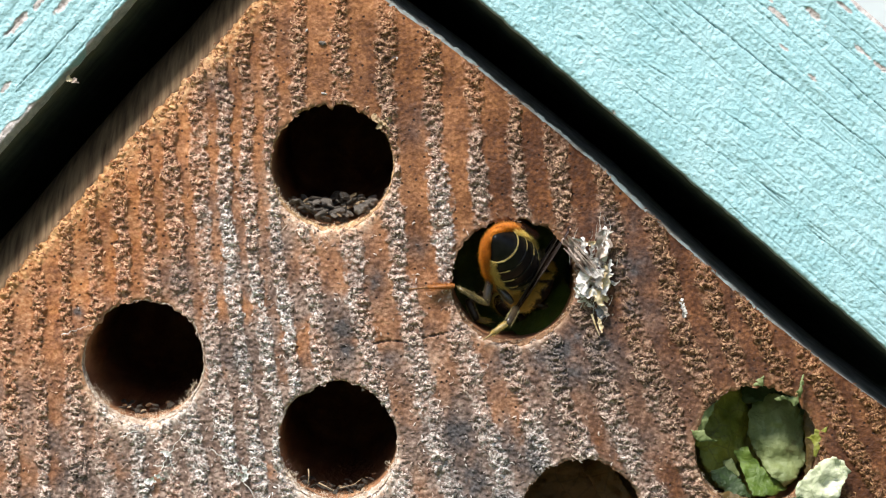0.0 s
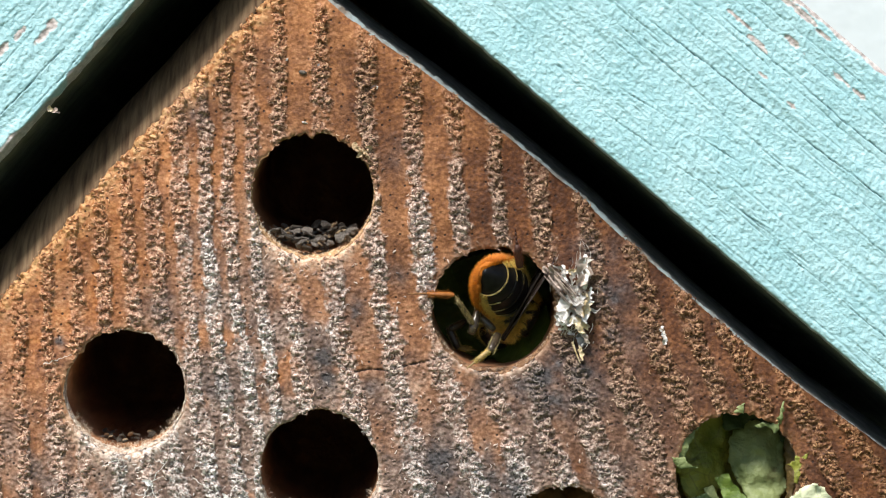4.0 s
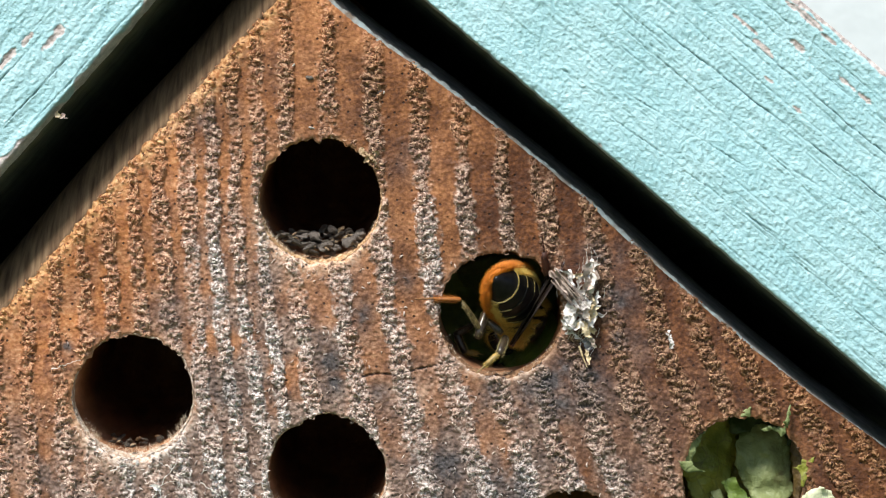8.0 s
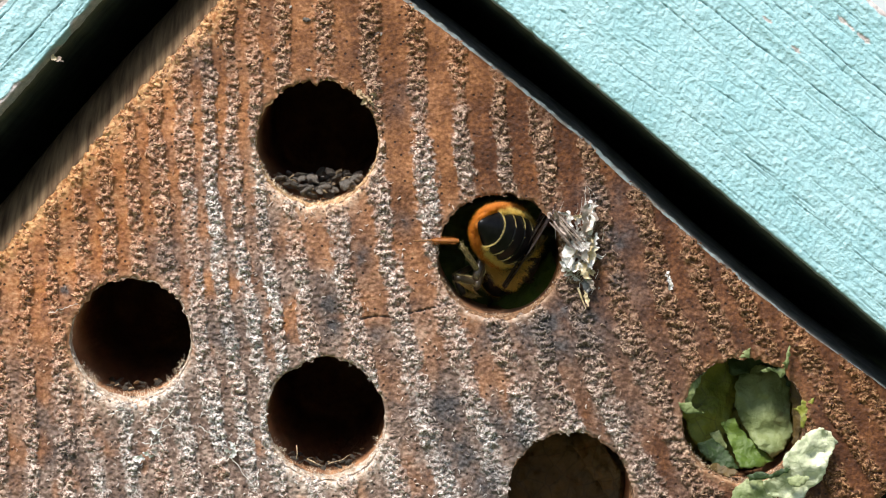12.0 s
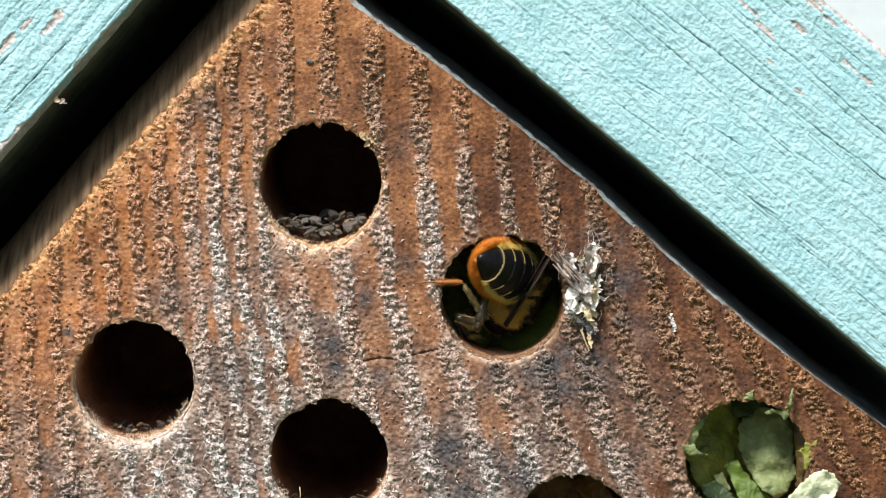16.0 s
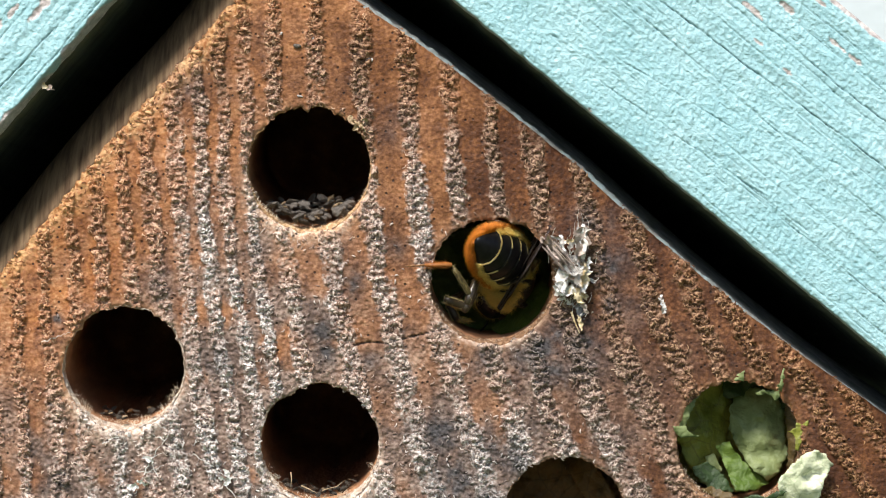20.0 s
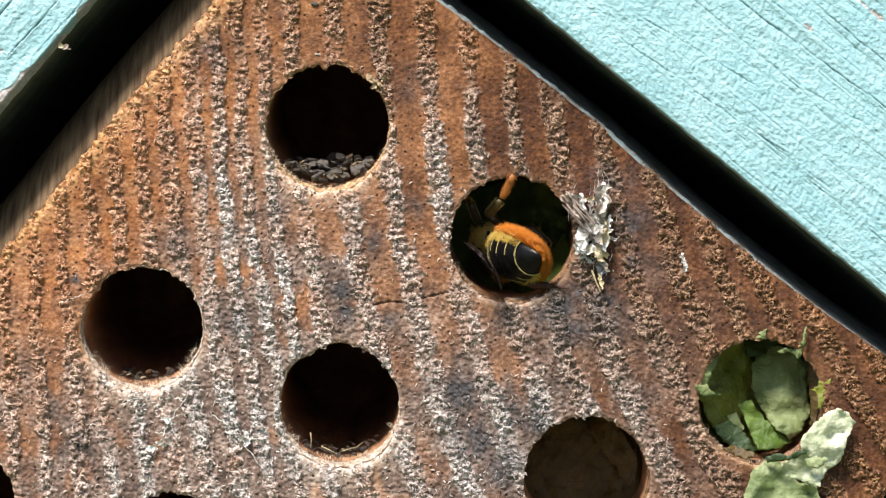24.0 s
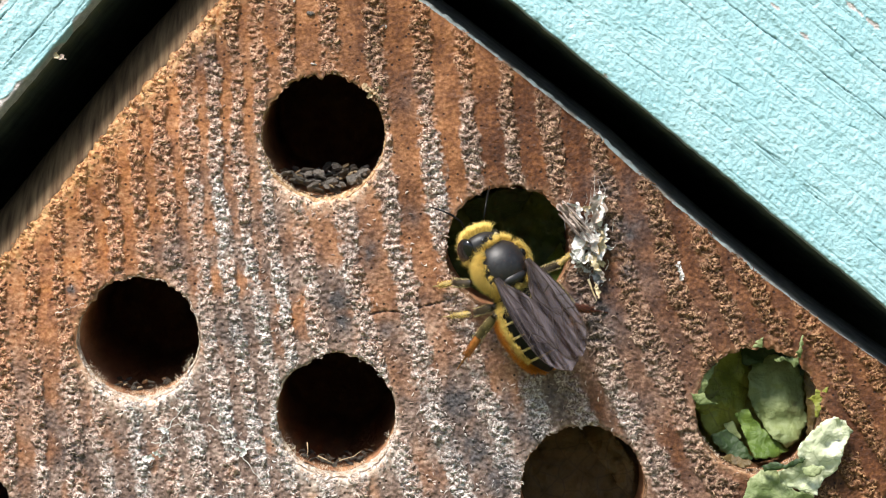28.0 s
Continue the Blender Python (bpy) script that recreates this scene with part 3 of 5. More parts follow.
def smear(line):
    """A thin uneven streak of paint along the block's upper edge."""
    rows = [[], [], []]
    for i, (x, y) in enumerate(line):
        (ax, ay), (bx, by) = line[max(i - 1, 0)], line[min(i + 1, len(line) - 1)]
        n = Vector((by - ay, -(bx - ax))).normalized()
        w = max(0.3, float(np.interp(x, (549, 900, 1300, 1688), (6, 5, 3.5, 1.5))) * (1 + 0.55 * float(fractal(i / 2.2, 2.0, 66, 3))))
        for row, (o, d) in zip(rows, ((-4.0, 0.26), (0.4 * w, 0.34), (w, 0.55))):
            row.append(board(x + n.x * o, y + n.y * o, d) - HERE)
    loft("paint_smear", rows, M_SMEAR, hotel, "thin smear of turquoise paint on the edge", closed=False)


smear(dense(RIGHT_EDGE, 400))
flank("flank", dense(((1688, 812), (715, 1904)), 30), 8, 6.0, M_SIDE, "sawn lower flank")
flank("flank", dense(((715, 1904), (-424, 987)), 30), 20, 4.0, M_SIDE, "sawn lower flank")
# added near-black panel in place of the dark, shadowed recess
mesh_of("recess_shade_panel", [board(x, y, d) - HERE for d in (7, 9) for x, y in ((1660, 780), (1900, 960), (900, 2060), (700, 1880))],
        [(0, 3, 2, 1), (4, 5, 6, 7), (0, 1, 5, 4), (1, 2, 6, 5), (2, 3, 7, 6), (3, 0, 4, 7)], M_RECESS, hotel, "added black panel standing in for the shade below the block", smooth=False)
mesh_of("back_panel", [board(x, y, 80) - HERE for x, y in ((560, -420), (2000, 900), (700, 2000), (-800, 1000))], [(0, 1, 2, 3)], M_BORE, hotel, smooth=False)


def bore(h):
    x, y, r = HOLES[h]
    angles = np.linspace(0, 2 * math.pi, 260, endpoint=False)
    mouth = rim(h, angles)
    low = np.clip(np.sin(angles), 0, 1)

    def ring(depth, w, grow=0.0):
        wob = r + 2 + 1.2 * fractal(np.cos(angles) * 3 + depth, np.sin(angles) * 3, 60 + h, 2)
        rough = fractal(np.cos(angles) * 16 + depth * 5, np.sin(angles) * 16 + depth * 3, 90 + h, 3)
        rad = wob * (1 - w) + mouth * w + (5.0 + 4.0 * low) * rough * math.exp(-depth / 1.6) * (depth > 0) + grow
        d = depth + (0.12 + 0.26 * low) * math.exp(-depth) + 0.12 * rough * (0 < depth < 3)
        rise = 0.06 * depth * 0.001 / PX
        return [board(x + math.cos(a) * q, y + math.sin(a) * q - rise, e) - HERE for a, q, e in zip(angles, rad, d)]

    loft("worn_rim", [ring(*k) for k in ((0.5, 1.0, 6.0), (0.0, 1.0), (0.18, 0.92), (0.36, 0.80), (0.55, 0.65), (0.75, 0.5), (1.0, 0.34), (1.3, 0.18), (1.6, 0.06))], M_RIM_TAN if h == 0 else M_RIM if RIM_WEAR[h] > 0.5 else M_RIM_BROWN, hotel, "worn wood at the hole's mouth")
    # wall behind the mouth coloured darker than a pale rim, deepening the shade
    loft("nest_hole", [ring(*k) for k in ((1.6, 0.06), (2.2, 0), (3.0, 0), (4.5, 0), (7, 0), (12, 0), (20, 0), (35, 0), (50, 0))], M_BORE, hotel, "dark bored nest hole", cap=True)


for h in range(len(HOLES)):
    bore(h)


# roof boards: inner edge from the ridge downwards, 18 mm thick, front edge facing the viewer
def roof_board(start, end, length0, fine0, fine1, length, side, seed, cracks, flakes, wear, round_off, label):
    s, e = Vector(start), Vector(end)
    along = (e - s).normalized()
    outward = Vector((along.y, -along.x)) * side
    us = face_axis(length0, length, fine0, fine1, 1.9, 14)
    vs = np.r_[np.arange(0, 431, 1.7), 433.0]
    u, v = np.meshgrid(us, vs)
    grain = fractal(u / 320, v / 15, seed, 4)
    pebble = fractal(u / 6, v / 5, seed + 3, 2)
    fleck = fractal((u * 0.76 - v * 0.65) / 9, (u * 0.65 + v * 0.76) / 4.6, seed + 4, 2)
    h = 0.040 * pebble + 0.048 * fleck + 0.030 * fractal(u / 16, v / 9, seed + 5, 2) + 0.10 * grain + 0.10 * fractal(u / 300, v / 60, seed + 7, 2)
    lines = fractal(u / 420 + 5, v / 13, seed + 9, 2)
    fine = np.exp(-(lines / 0.016) ** 2) * step(0.0, 0.45, fractal(u / 120, v / 30, seed + 12, 2))
    h -= 0.10 * fine
    crack_edge = 0.35 * fine
    rnd = random.Random(seed)
    for _ in range(15):
        at, far, start = rnd.uniform(12, 425), rnd.uniform(450, 1200), rnd.uniform(-300, 1300)
        cracks.append((start, at, start + far, at + rnd.uniform(-8, 8), rnd.uniform(0.25, 0.6)))
    for u0, v0, u1, v1, deep in cracks:
        q = np.clip((u - u0) / (u1 - u0), 0, 1)
        d = np.abs(v - (v0 + (v1 - v0) * q) - 2.5 * fractal(u / 40, u * 0 + v0, seed + 15, 3)) + np.clip(np.maximum(u0 - u, u - u1), 0, 99)
        w = deep * (1 - step(0.2, 1.25, d)) * step(0, 0.2, q) * step(0, 0.2, 1 - q) * (0.35 + 0.65 * step(-0.4, 0.3, fractal(u / 60, v / 60, seed + 16, 2)))
        h -= 0.32 * w
        crack_edge = np.maximum(crack_edge, 0.9 * w)
    bare = np.zeros_like(u)
    rag = fractal(u / 14, v / 7, seed + 18, 3)
    for fu, fv, lu, lv in flakes:
        d = np.hypot((u - fu) / lu, (v - fv) / (0.75 * lv)) + 0.8 * rag
        bare = np.maximum(bare, 1 - step(0.75, 0.9, d))
    bare = np.maximum(bare, 1 - step(0, 3, v - wear * (0.55 + 0.9 * fractal(u / 60, u * 0 + 3, seed + 21, 3))))
    bare = np.maximum(bare, 1 - step(0, 3, 433 - v - 9 * (0.5 + 1.2 * fractal(u / 50, u * 0 + 9, seed + 24, 3))))
    h -= 0.08 * bare
    h -= 0.18 * np.exp(-v / 4) + 0.3 * np.exp(-(433 - v) / 5) + 0.07 * round_off * np.clip(1 - v / round_off, 0, 1)
    # the rounded-off inner edge takes the dark crack colour too
    crack_edge = np.maximum(crack_edge, 0.55 * (1 - step(0.75, 1.1, v / round_off)))
    x, y = s.x + along.x * u + outward.x * v, s.y + along.y * u + outward.y * v
    near = 1 - PROUD * 0.001 / DIST
    x, y = 784 + (x - 784) * near, 441 + (y - 441) * near
    # ragged inner and outer edges
    nudge = np.exp(-v / 6) * fractal(u / 22, u * 0 + 1, seed + 27, 3) * 1.6
    x, y = x + outward.x * nudge, y + outward.y * nudge
    front = -PROUD - h
    ny, nx = u.shape
    co = np.stack([(x - 784) * PX - HERE.x, front * 0.001 - HERE.y, HEIGHT - (y - 441) * PX - HERE.z], -1).reshape(-1, 3)
    ids = np.arange(nx * ny).reshape(ny, nx)
    quads = np.stack([ids[:-1, :-1], ids[1:, :-1], ids[1:, 1:], ids[:-1, 1:]], -1).reshape(-1, 4)
    loop = np.r_[ids[0, :], ids[1:, -1], ids[-1, -2::-1], ids[-2:0:-1, 0]]
    lip, back = co[loop].copy(), co[loop].copy()
    back[:, 1] = 0.0855 - HERE.y
    m = len(loop)
    sides = [(i, (i + 1) % m, m + (i + 1) % m, m + i) for i in range(m)]
    under = np.r_[lip, back]
    mesh_of("board_side", under, [*sides, tuple(m + i for i in range(m))], M_UNDER, hotel, "dark side of a roof board, shade put into its colour", smooth=False)
    return mesh_of("roof_board", co, quads, M_PAINT, hotel, label, data=[("bare", bare), ("crack_edge", crack_edge)])


PROUD = 4.0
R0, R1 = (502, -294), (1627, 669)
L0, L1 = (502, -294), (0, 270)


def on_board(start, end, side, x, y):
    s, e = Vector(start), Vector(end)
    a = (e - s).normalized()
    o = Vector((a.y, -a.x)) * side
    d = Vector((x, y)) - s
    return d.dot(a), d.dot(o)


def lines_on(start, end, side, rows):
    return [(*on_board(start, end, side, a, b), *on_board(start, end, side, c, d), k) for a, b, c, d, k in rows]


roof_board(R0, R1, -560, 240, 1510, 2100, 1, 100,
           lines_on(R0, R1, 1, ((1140, -50, 1452, 193, 0.85), (1350, 113, 1760, 428, 0.9), (1290, -40, 1480, 122, 0.75), (1405, 62, 1720, 322, 0.8), (1088, 138, 1250, 254, 0.5), (1110, 92, 1369, 254, 0.7), (1200, 222, 1420, 376, 0.6), (1120, 20, 1180, 72, 0.4), (1330, 310, 1480, 430, 0.6), (1420, 330, 1560, 450, 0.5), (1240, 280, 1300, 335, 0.4))),
           [(*on_board(R0, R1, 1, a, b), c, d) for a, b, c, d in ((1378, 28, 26, 7), (1440, 26, 26, 8), (1390, 88, 12, 5), (1438, 138, 12, 5), (1556, 118, 20, 6), (1530, 95, 26, 5), (1450, -30, 60, 8), (1086, 198, 9, 5), (1490, 10, 20, 6), (1345, -15, 30, 5))],
           0.6, 3.0, "weathered turquoise painted roof board edge with cracks")
roof_board(L0, L1, 8, 140, 830, 2000, -1, 200,
           lines_on(L0, L1, -1, ((160, 20, 20, 165, 0.7), (95, 0, 0, 100, 0.6), (215, 15, 120, 110, 0.4))),
           [(*on_board(L0, L1, -1, a, b), c, d) for a, b, c, d in ((28, 44, 34, 11), (116, 2, 34, 13), (68, 8, 24, 9), (8, 155, 16, 7))],
           21.0, 11.0, "turquoise painted roof board edge flaking to bare wood")

# ---- what lies in and round the holes ----
def pebble_mesh(seed, material, flat=0.7, cuts=1):
    rnd = random.Random(seed)
    bm = bmesh.new()
    bmesh.ops.create_icosphere(bm, subdivisions=cuts, radius=0.5)
    bump = [Vector((rnd.uniform(-1, 1), rnd.uniform(-1, 1), rnd.uniform(-1, 1))).normalized() for _ in range(7)]
    for v in bm.verts:
        v.co *= 0.82 + 0.28 * max(v.co.normalized().dot(b) ** 3 for b in bump) + 0.30 * rnd.random()
        v.co.z *= flat
    me = bpy.data.meshes.new("grain")
    bm.to_mesh(me)
    bm.free()
    me.materials.append(material)
    return me


def grit_pile(h, count, spread, heap, label, seed):
    """Crumbs on the floor of a hole, just behind its mouth."""
    x, y, r = HOLES[h]
    pile = thing("grit_pile", label, "debris", board(x, y + r - 6, 2.5))
    rnd = random.Random(seed)
    kinds = [pebble_mesh(seed + k, M_GRIT if h == 0 else M_DUST, 0.35 + 0.12 * k) for k in range(4)] + [pebble_mesh(seed + 9 + k, M_DUST, 0.4) for k in range(2)] + [pebble_mesh(seed + 12, M_STRAW, 0.35)]
    for _ in range(count):
        a = rnd.uniform(-spread, spread)
        depth = rnd.uniform(0.9, 6.0)
        size = rnd.uniform(0.25, 1.0) if h == 0 else rnd.uniform(0.2, 0.55)
        lift = (1 - (a / spread) ** 2) * rnd.uniform(0, 1) * heap * (0.55 + 0.075 * depth)
        px = x + math.sin(a) * (r - 7)
        py = y + math.cos(a) * (r - 7) - lift - 0.06 * depth * 0.001 / PX
        m = Matrix.LocRotScale(board(px, py, depth) - pile.location, Euler((rnd.uniform(-0.7, 0.7), rnd.uniform(-0.6, 0.6), rnd.uniform(0, 6))), Vector((size * 0.0012, size * 0.0010, size * 0.0009)))
        shared("crumb", rnd.choice(kinds), pile, m)
    return pile


grit_pile(0, 120, 0.82, 46, "heap of grey and tan crumbs inside a nest hole", 5)
grit_pile(1, 36, 0.55, 12, "few dark crumbs inside a nest hole", 15)
grit_pile(2, 54, 0.75, 15, "few brown crumbs inside a nest hole", 25)


def tube_rows(points, radii, sides=6):
    """Rings of points round a path of vectors."""
    rows = []
    for i, p in enumerate(points):
        d = (points[min(i + 1, len(points) - 1)] - points[max(i - 1, 0)]).normalized()
        a = d.orthogonal().normalized()
        b = d.cross(a)
        rows.append([p + (a * math.cos(t) + b * math.sin(t)) * radii[i] for t in (2 * math.pi * k / sides for k in range(sides))])
    return rows


def strands(paths, radii):
    """Verts and faces of many thin strands; each tapers to its tip."""
    verts, faces = [], []
    for path, r in zip(paths, radii):
        base = len(verts)
        rows = tube_rows(path, [r * (1 - 0.75 * i / (len(path) - 1)) for i in range(len(path))], 4)
        for row in rows:
            verts += row
        for i in range(len(path) - 1):
            for j in range(4):
                k = (j + 1) % 4
                faces.append((base + i * 4 + j, base + i * 4 + k, base + i * 4 + 4 + k, base + i * 4 + 4 + j))
    return verts, faces


def rim_fibres(h, count, a0, a1, seed):
    """Torn wood fibres that stand at a hole's lower rim."""
    x, y, r = HOLES[h]
    rnd = random.Random(seed)
    paths = []
    for _ in range(count):
        a = rnd.uniform(a0, a1)
        if float(fractal(a * 3.0, 1.0, seed, 3)) < rnd.uniform(-0.35, 0.25):
            continue
        d = rnd.uniform(0.2, 2.2 if h in (1, 2) else 1.2)
        p = board(x + math.cos(a) * (r + 5 - 5 * d), y + math.sin(a) * (r + 5 - 5 * d), d)
        size = rnd.uniform(0.10, 0.34 if h in (1, 2) else 0.26) * 0.001
        way = Vector((-math.cos(a) * 0.7 + rnd.uniform(-0.7, 0.7), rnd.uniform(-0.5, 0.3), math.sin(a) * 0.7 + rnd.uniform(-0.2, 0.6))).normalized()
        bend = Vector((rnd.uniform(-1, 1), rnd.uniform(-1, 1), rnd.uniform(-1, 1))) * 0.35
        paths.append([p - HERE + way * size * s + bend * size * s * s for s in (0, 0.4, 0.75, 1.0)])
    v, f = strands(paths, [rnd.uniform(0.008, 0.018) * 0.001 for _ in paths])
    ob = mesh_of("torn_fibre_fringe", v, f, M_FIBRE, hotel, "fine torn wood fibres at the hole's rim")
    tagged(ob, kind="stuff")


for h, n in ((0, 50), (1, 110), (2, 100), (3, 24), (4, 40), (5, 30)):
    rim_fibres(h, n * 6, 0.4, 2.75, 300 + h)


def silk(name, label, runs, thick, clots=()):
    """Threads of silk lying over the ridges."""
    ob = thing(name, label, "spider silk", board(*runs[0][0], -0.3))
    rnd = random.Random(len(runs))
    for run in runs:
        path = [board(x + rnd.uniform(-2, 2), y + rnd.uniform(-2, 2), -0.32 - 0.1 * rnd.random()) - ob.location for x, y in dense(run, 4 * len(run))]
        v, f = strands([path], [thick])
        mesh_of("thread", v, f, M_SILK, ob)
    for k, (x, y, a, b, turn) in enumerate(clots):
        ribbon("clot", ob, board(x, y, -0.36) - ob.location, a * PX, b * PX, turn, 15, 0.2, M_SILK, 700 + k)


def ribbon(name, parent, centre, length, width, turn, tilt, curl, material, seed):
    """A crumpled strip of husk, with thickness."""
    rnd = random.Random(seed)
    nu, nv = 15, 6
    ph = rnd.uniform(0, 90)
    grid = []
    for i in range(nu):
        for j in range(nv):
            u, v = i / (nu - 1) - 0.5, j / (nv - 1) - 0.5
            w = width * (1 - 0.75 * abs(2 * u) ** 2.5) * (1 + 0.5 * float(vnoise(u * 7 + ph, 1.0, 3)))
            grid.append(Vector((u * length, curl * length * (u * u - 0.1) - 0.9 * w * v * v + 0.15 * length * float(fractal(u * 8 + ph, v * 4, 7, 3)), v * w + 0.12 * length * float(vnoise(u * 4 + ph, 5.0, 9)))))
    m = Matrix.Translation(centre) @ Euler((radians(rnd.uniform(-30, 30)), radians(turn), radians(tilt))).to_matrix().to_4x4()
    front = [m @ p for p in grid]
    back = [m @ (p + Vector((0, 0.00006, 0))) for p in grid]
    n = nu * nv
    faces = []
    for i in range(nu - 1):
        for j in range(nv - 1):
            a, b, c, d = i * nv + j, (i + 1) * nv + j, (i + 1) * nv + j + 1, i * nv + j + 1
            faces += [(a, b, c, d), (n + d, n + c, n + b, n + a)]
    return mesh_of(name, front + back, faces, material, parent)


silk("silk_patch", "white silk threads stuck over weathered wood", (((285, 830), (300, 800), (330, 790)), ((300, 800), (325, 770), (335, 745)), ((270, 822), (290, 828), (320, 815)), ((325, 770), (300, 760)), ((310, 835), (298, 806))), 0.000042, ((293, 805, 22, 9, 30), (266, 852, 22, 12, 10), (282, 845, 20, 7, 20)))
silk("silk_patch", "thin white silk thread hanging over weathered wood", (((375, 795), (405, 815), (425, 835), (430, 850)), ((405, 800), (425, 835)), ((430, 850), (450, 880), (480, 920))), 0.000036, ((430, 832, 20, 9, 70), (434, 845, 20, 9, -40), (424, 840, 14, 7, 10)))
silk("silk_patch", "fine silk threads at the rim of a nest hole", (((110, 594), (135, 584), (160, 577)), ((290, 745), (310, 738), (330, 730)), ((310, 738), (325, 752)), ((215, 775), (240, 762), (258, 766))), 0.00004)

husk = thing("insect_husk", "dry white and cream insect husk stuck beside a nest hole", "husk", board(1045, 480, -0.3))
rnd = random.Random(44)
FLAKES = ((1020, 430, 48, 11, 48, M_BROWN), (1035, 455, 60, 12, 55, M_BROWN), (1030, 425, 40, 9, 30, M_HUSK), (1060, 425, 44, 16, -80, M_HUSK), (1072, 440, 40, 14, -70, M_HUSK), (1050, 440, 36, 12, -40, M_HUSK),
          (1042, 478, 30, 16, 20, M_HUSK), (1030, 505, 32, 15, 80, M_HUSK), (1028, 490, 26, 14, -20, M_HUSK), (1040, 520, 28, 12, -60, M_HUSK), (1048, 500, 26, 18, 60, M_HUSK), (1068, 480, 34, 18, -75, M_CREAM),
          (1075, 495, 30, 14, 70, M_HUSK), (1060, 500, 28, 14, 10, M_HUSK), (1062, 525, 38, 13, 55, M_CREAM), (1055, 515, 24, 14, 20, M_CREAM), (1078, 470, 26, 10, -85, M_HUSK), (1065, 460, 30, 14, -30, M_BROWN),
          (1062, 552, 34, 16, 80, M_HUSK), (1070, 548, 30, 12, 70, M_BROWN), (1060, 576, 34, 8, 70, M_CREAM), (1052, 462, 26, 12, 0, M_HUSK), (1018, 440, 20, 8, -20, M_CREAM), (1036, 512, 16, 14, 0, M_HUSK),
          (1074, 420, 34, 8, -75, M_HUSK), (1045, 430, 22, 10, -10, M_CREAM), (1024, 520, 20, 12, 50, M_HUSK), (1070, 508, 22, 12, -20, M_CREAM))
for k, (x, y, a, b, turn, material) in enumerate(FLAKES):
    ribbon("flake", husk, board(x, y, -0.4 - 0.5 * rnd.random()) - husk.location, a * PX * 0.85, b * PX * 0.72, turn, rnd.uniform(-60, 60), rnd.uniform(-0.5, 0.5), material, k)
paths = []
for run in (((1062, 410), (1060, 390), (1063, 372)), ((1075, 425), (1080, 400), (1072, 384), (1064, 378)), ((1066, 415), (1070, 395), (1066, 380)), ((1010, 432), (1025, 440), (1040, 460)), ((1050, 540), (1048, 560), (1058, 590)), ((1066, 535), (1074, 560), (1066, 572))):
    paths.append([board(x, y, -0.7) - husk.location for x, y in dense(run, 9)])
for k, (x, y, a, b, turn, material) in enumerate(((1024, 452, 74, 13, 50, M_BROWN), (1014, 446, 60, 10, 54, M_BROWN), (1032, 440, 60, 8, 48, M_HUSK), (1063, 432, 52, 24, -78, M_BROWN), (1068, 425, 46, 14, -72, M_HUSK), (1030, 500, 46, 20, 70, M_HUSK), (1036, 514, 40, 18, 20, M_HUSK), (1026, 512, 34, 14, -70, M_HUSK), (1070, 492, 44, 18, -80, M_CREAM), (1062, 506, 40, 20, 60, M_HUSK), (1056, 528, 38, 16, 40, M_CREAM), (1050, 482, 40, 14, -10, M_HUSK))):
    ribbon("flake", husk, board(x, y, -1.0 - 0.3 * rnd.random()) - husk.location, a * PX, b * PX, turn, rnd.uniform(-40, 40), rnd.uniform(-0.3, 0.3), material, 300 + k)
for k in range(34):
    a, q = rnd.uniform(0, 6.28), math.sqrt(rnd.random())
    x, y = 1050 + math.cos(a) * q * 28, 497 + math.sin(a) * q * 44
    ribbon("flake", husk, board(x, y, -0.35 - 0.9 * rnd.random() * (1 - q * 0.5)) - husk.location, rnd.uniform(16, 40) * PX, rnd.uniform(3, 8) * PX, rnd.uniform(-90, 90), rnd.uniform(-40, 40), rnd.uniform(-0.8, 0.8), rnd.choice((M_HUSK, M_HUSK, M_HUSK, M_CREAM, M_BROWN)), 100 + k)
for k in range(110):
    x, y, a = rnd.gauss(1048, 15), rnd.uniform(415, 550), min(-0.8, max(-2.1, rnd.gauss(-1.3, 0.4)))
    paths.append([board(x + math.cos(a) * s + rnd.uniform(-3, 3), y + math.sin(a) * s + rnd.uniform(-2, 2), -0.6 - 0.02 * s) - husk.location for s in (0, 8, 16, rnd.uniform(17, 26))])
v, f = strands(paths, [0.00002] * len(paths))
mesh_of("bristle_tuft", v, f, M_SILK, husk, "thin pale bristles")
# a bundle of dry stalks laid across it, a curled white scrap and a glassy grey scale
for k in range(13):
    off = rnd.uniform(-11, 11)
    x0, y0 = 1008 + 0.8 * off + rnd.uniform(-4, 4), 436 - 0.6 * off + rnd.uniform(-4, 4)
    run = [board(x0 + 40 * q + 3 * math.sin(3 * q + k), y0 + 52 * q, -1.3 - 0.25 * math.sin(3 * q) - 0.2 * rnd.random()) - husk.location for q in (0, 0.2, 0.4, 0.6, 0.8, 1.0)]
    v, f = strands([run], [rnd.uniform(0.00004, 0.00009)])
    mesh_of("dry_stalk", v, f, rnd.choice((M_STALK, M_STALK, M_STALK, M_BROWN)), husk)
ring = [Vector((math.cos(a) * 0.00036, -0.0013 - 0.0001 * math.sin(2 * a), math.sin(a) * 0.00052)) + board(1030, 513, 0) - husk.location for a in np.linspace(0.3, 6.2, 22)]
loft("curled_scrap", tube_rows(ring, [0.00009 + 0.00004 * math.sin(k * 1.7) for k in range(22)], 7), M_SILK, husk, "curled white scrap")
M_SCALE = plain("glassy_grey_scale", (0.10, 0.10, 0.11), (0.34, 0.34, 0.36), 1500, 0.25, 0.0001, 0.6)
ribbon("scale", husk, board(1063, 551, -0.6) - husk.location, 30 * PX, 17 * PX, 78, 20, 0.2, M_SCALE, 950)
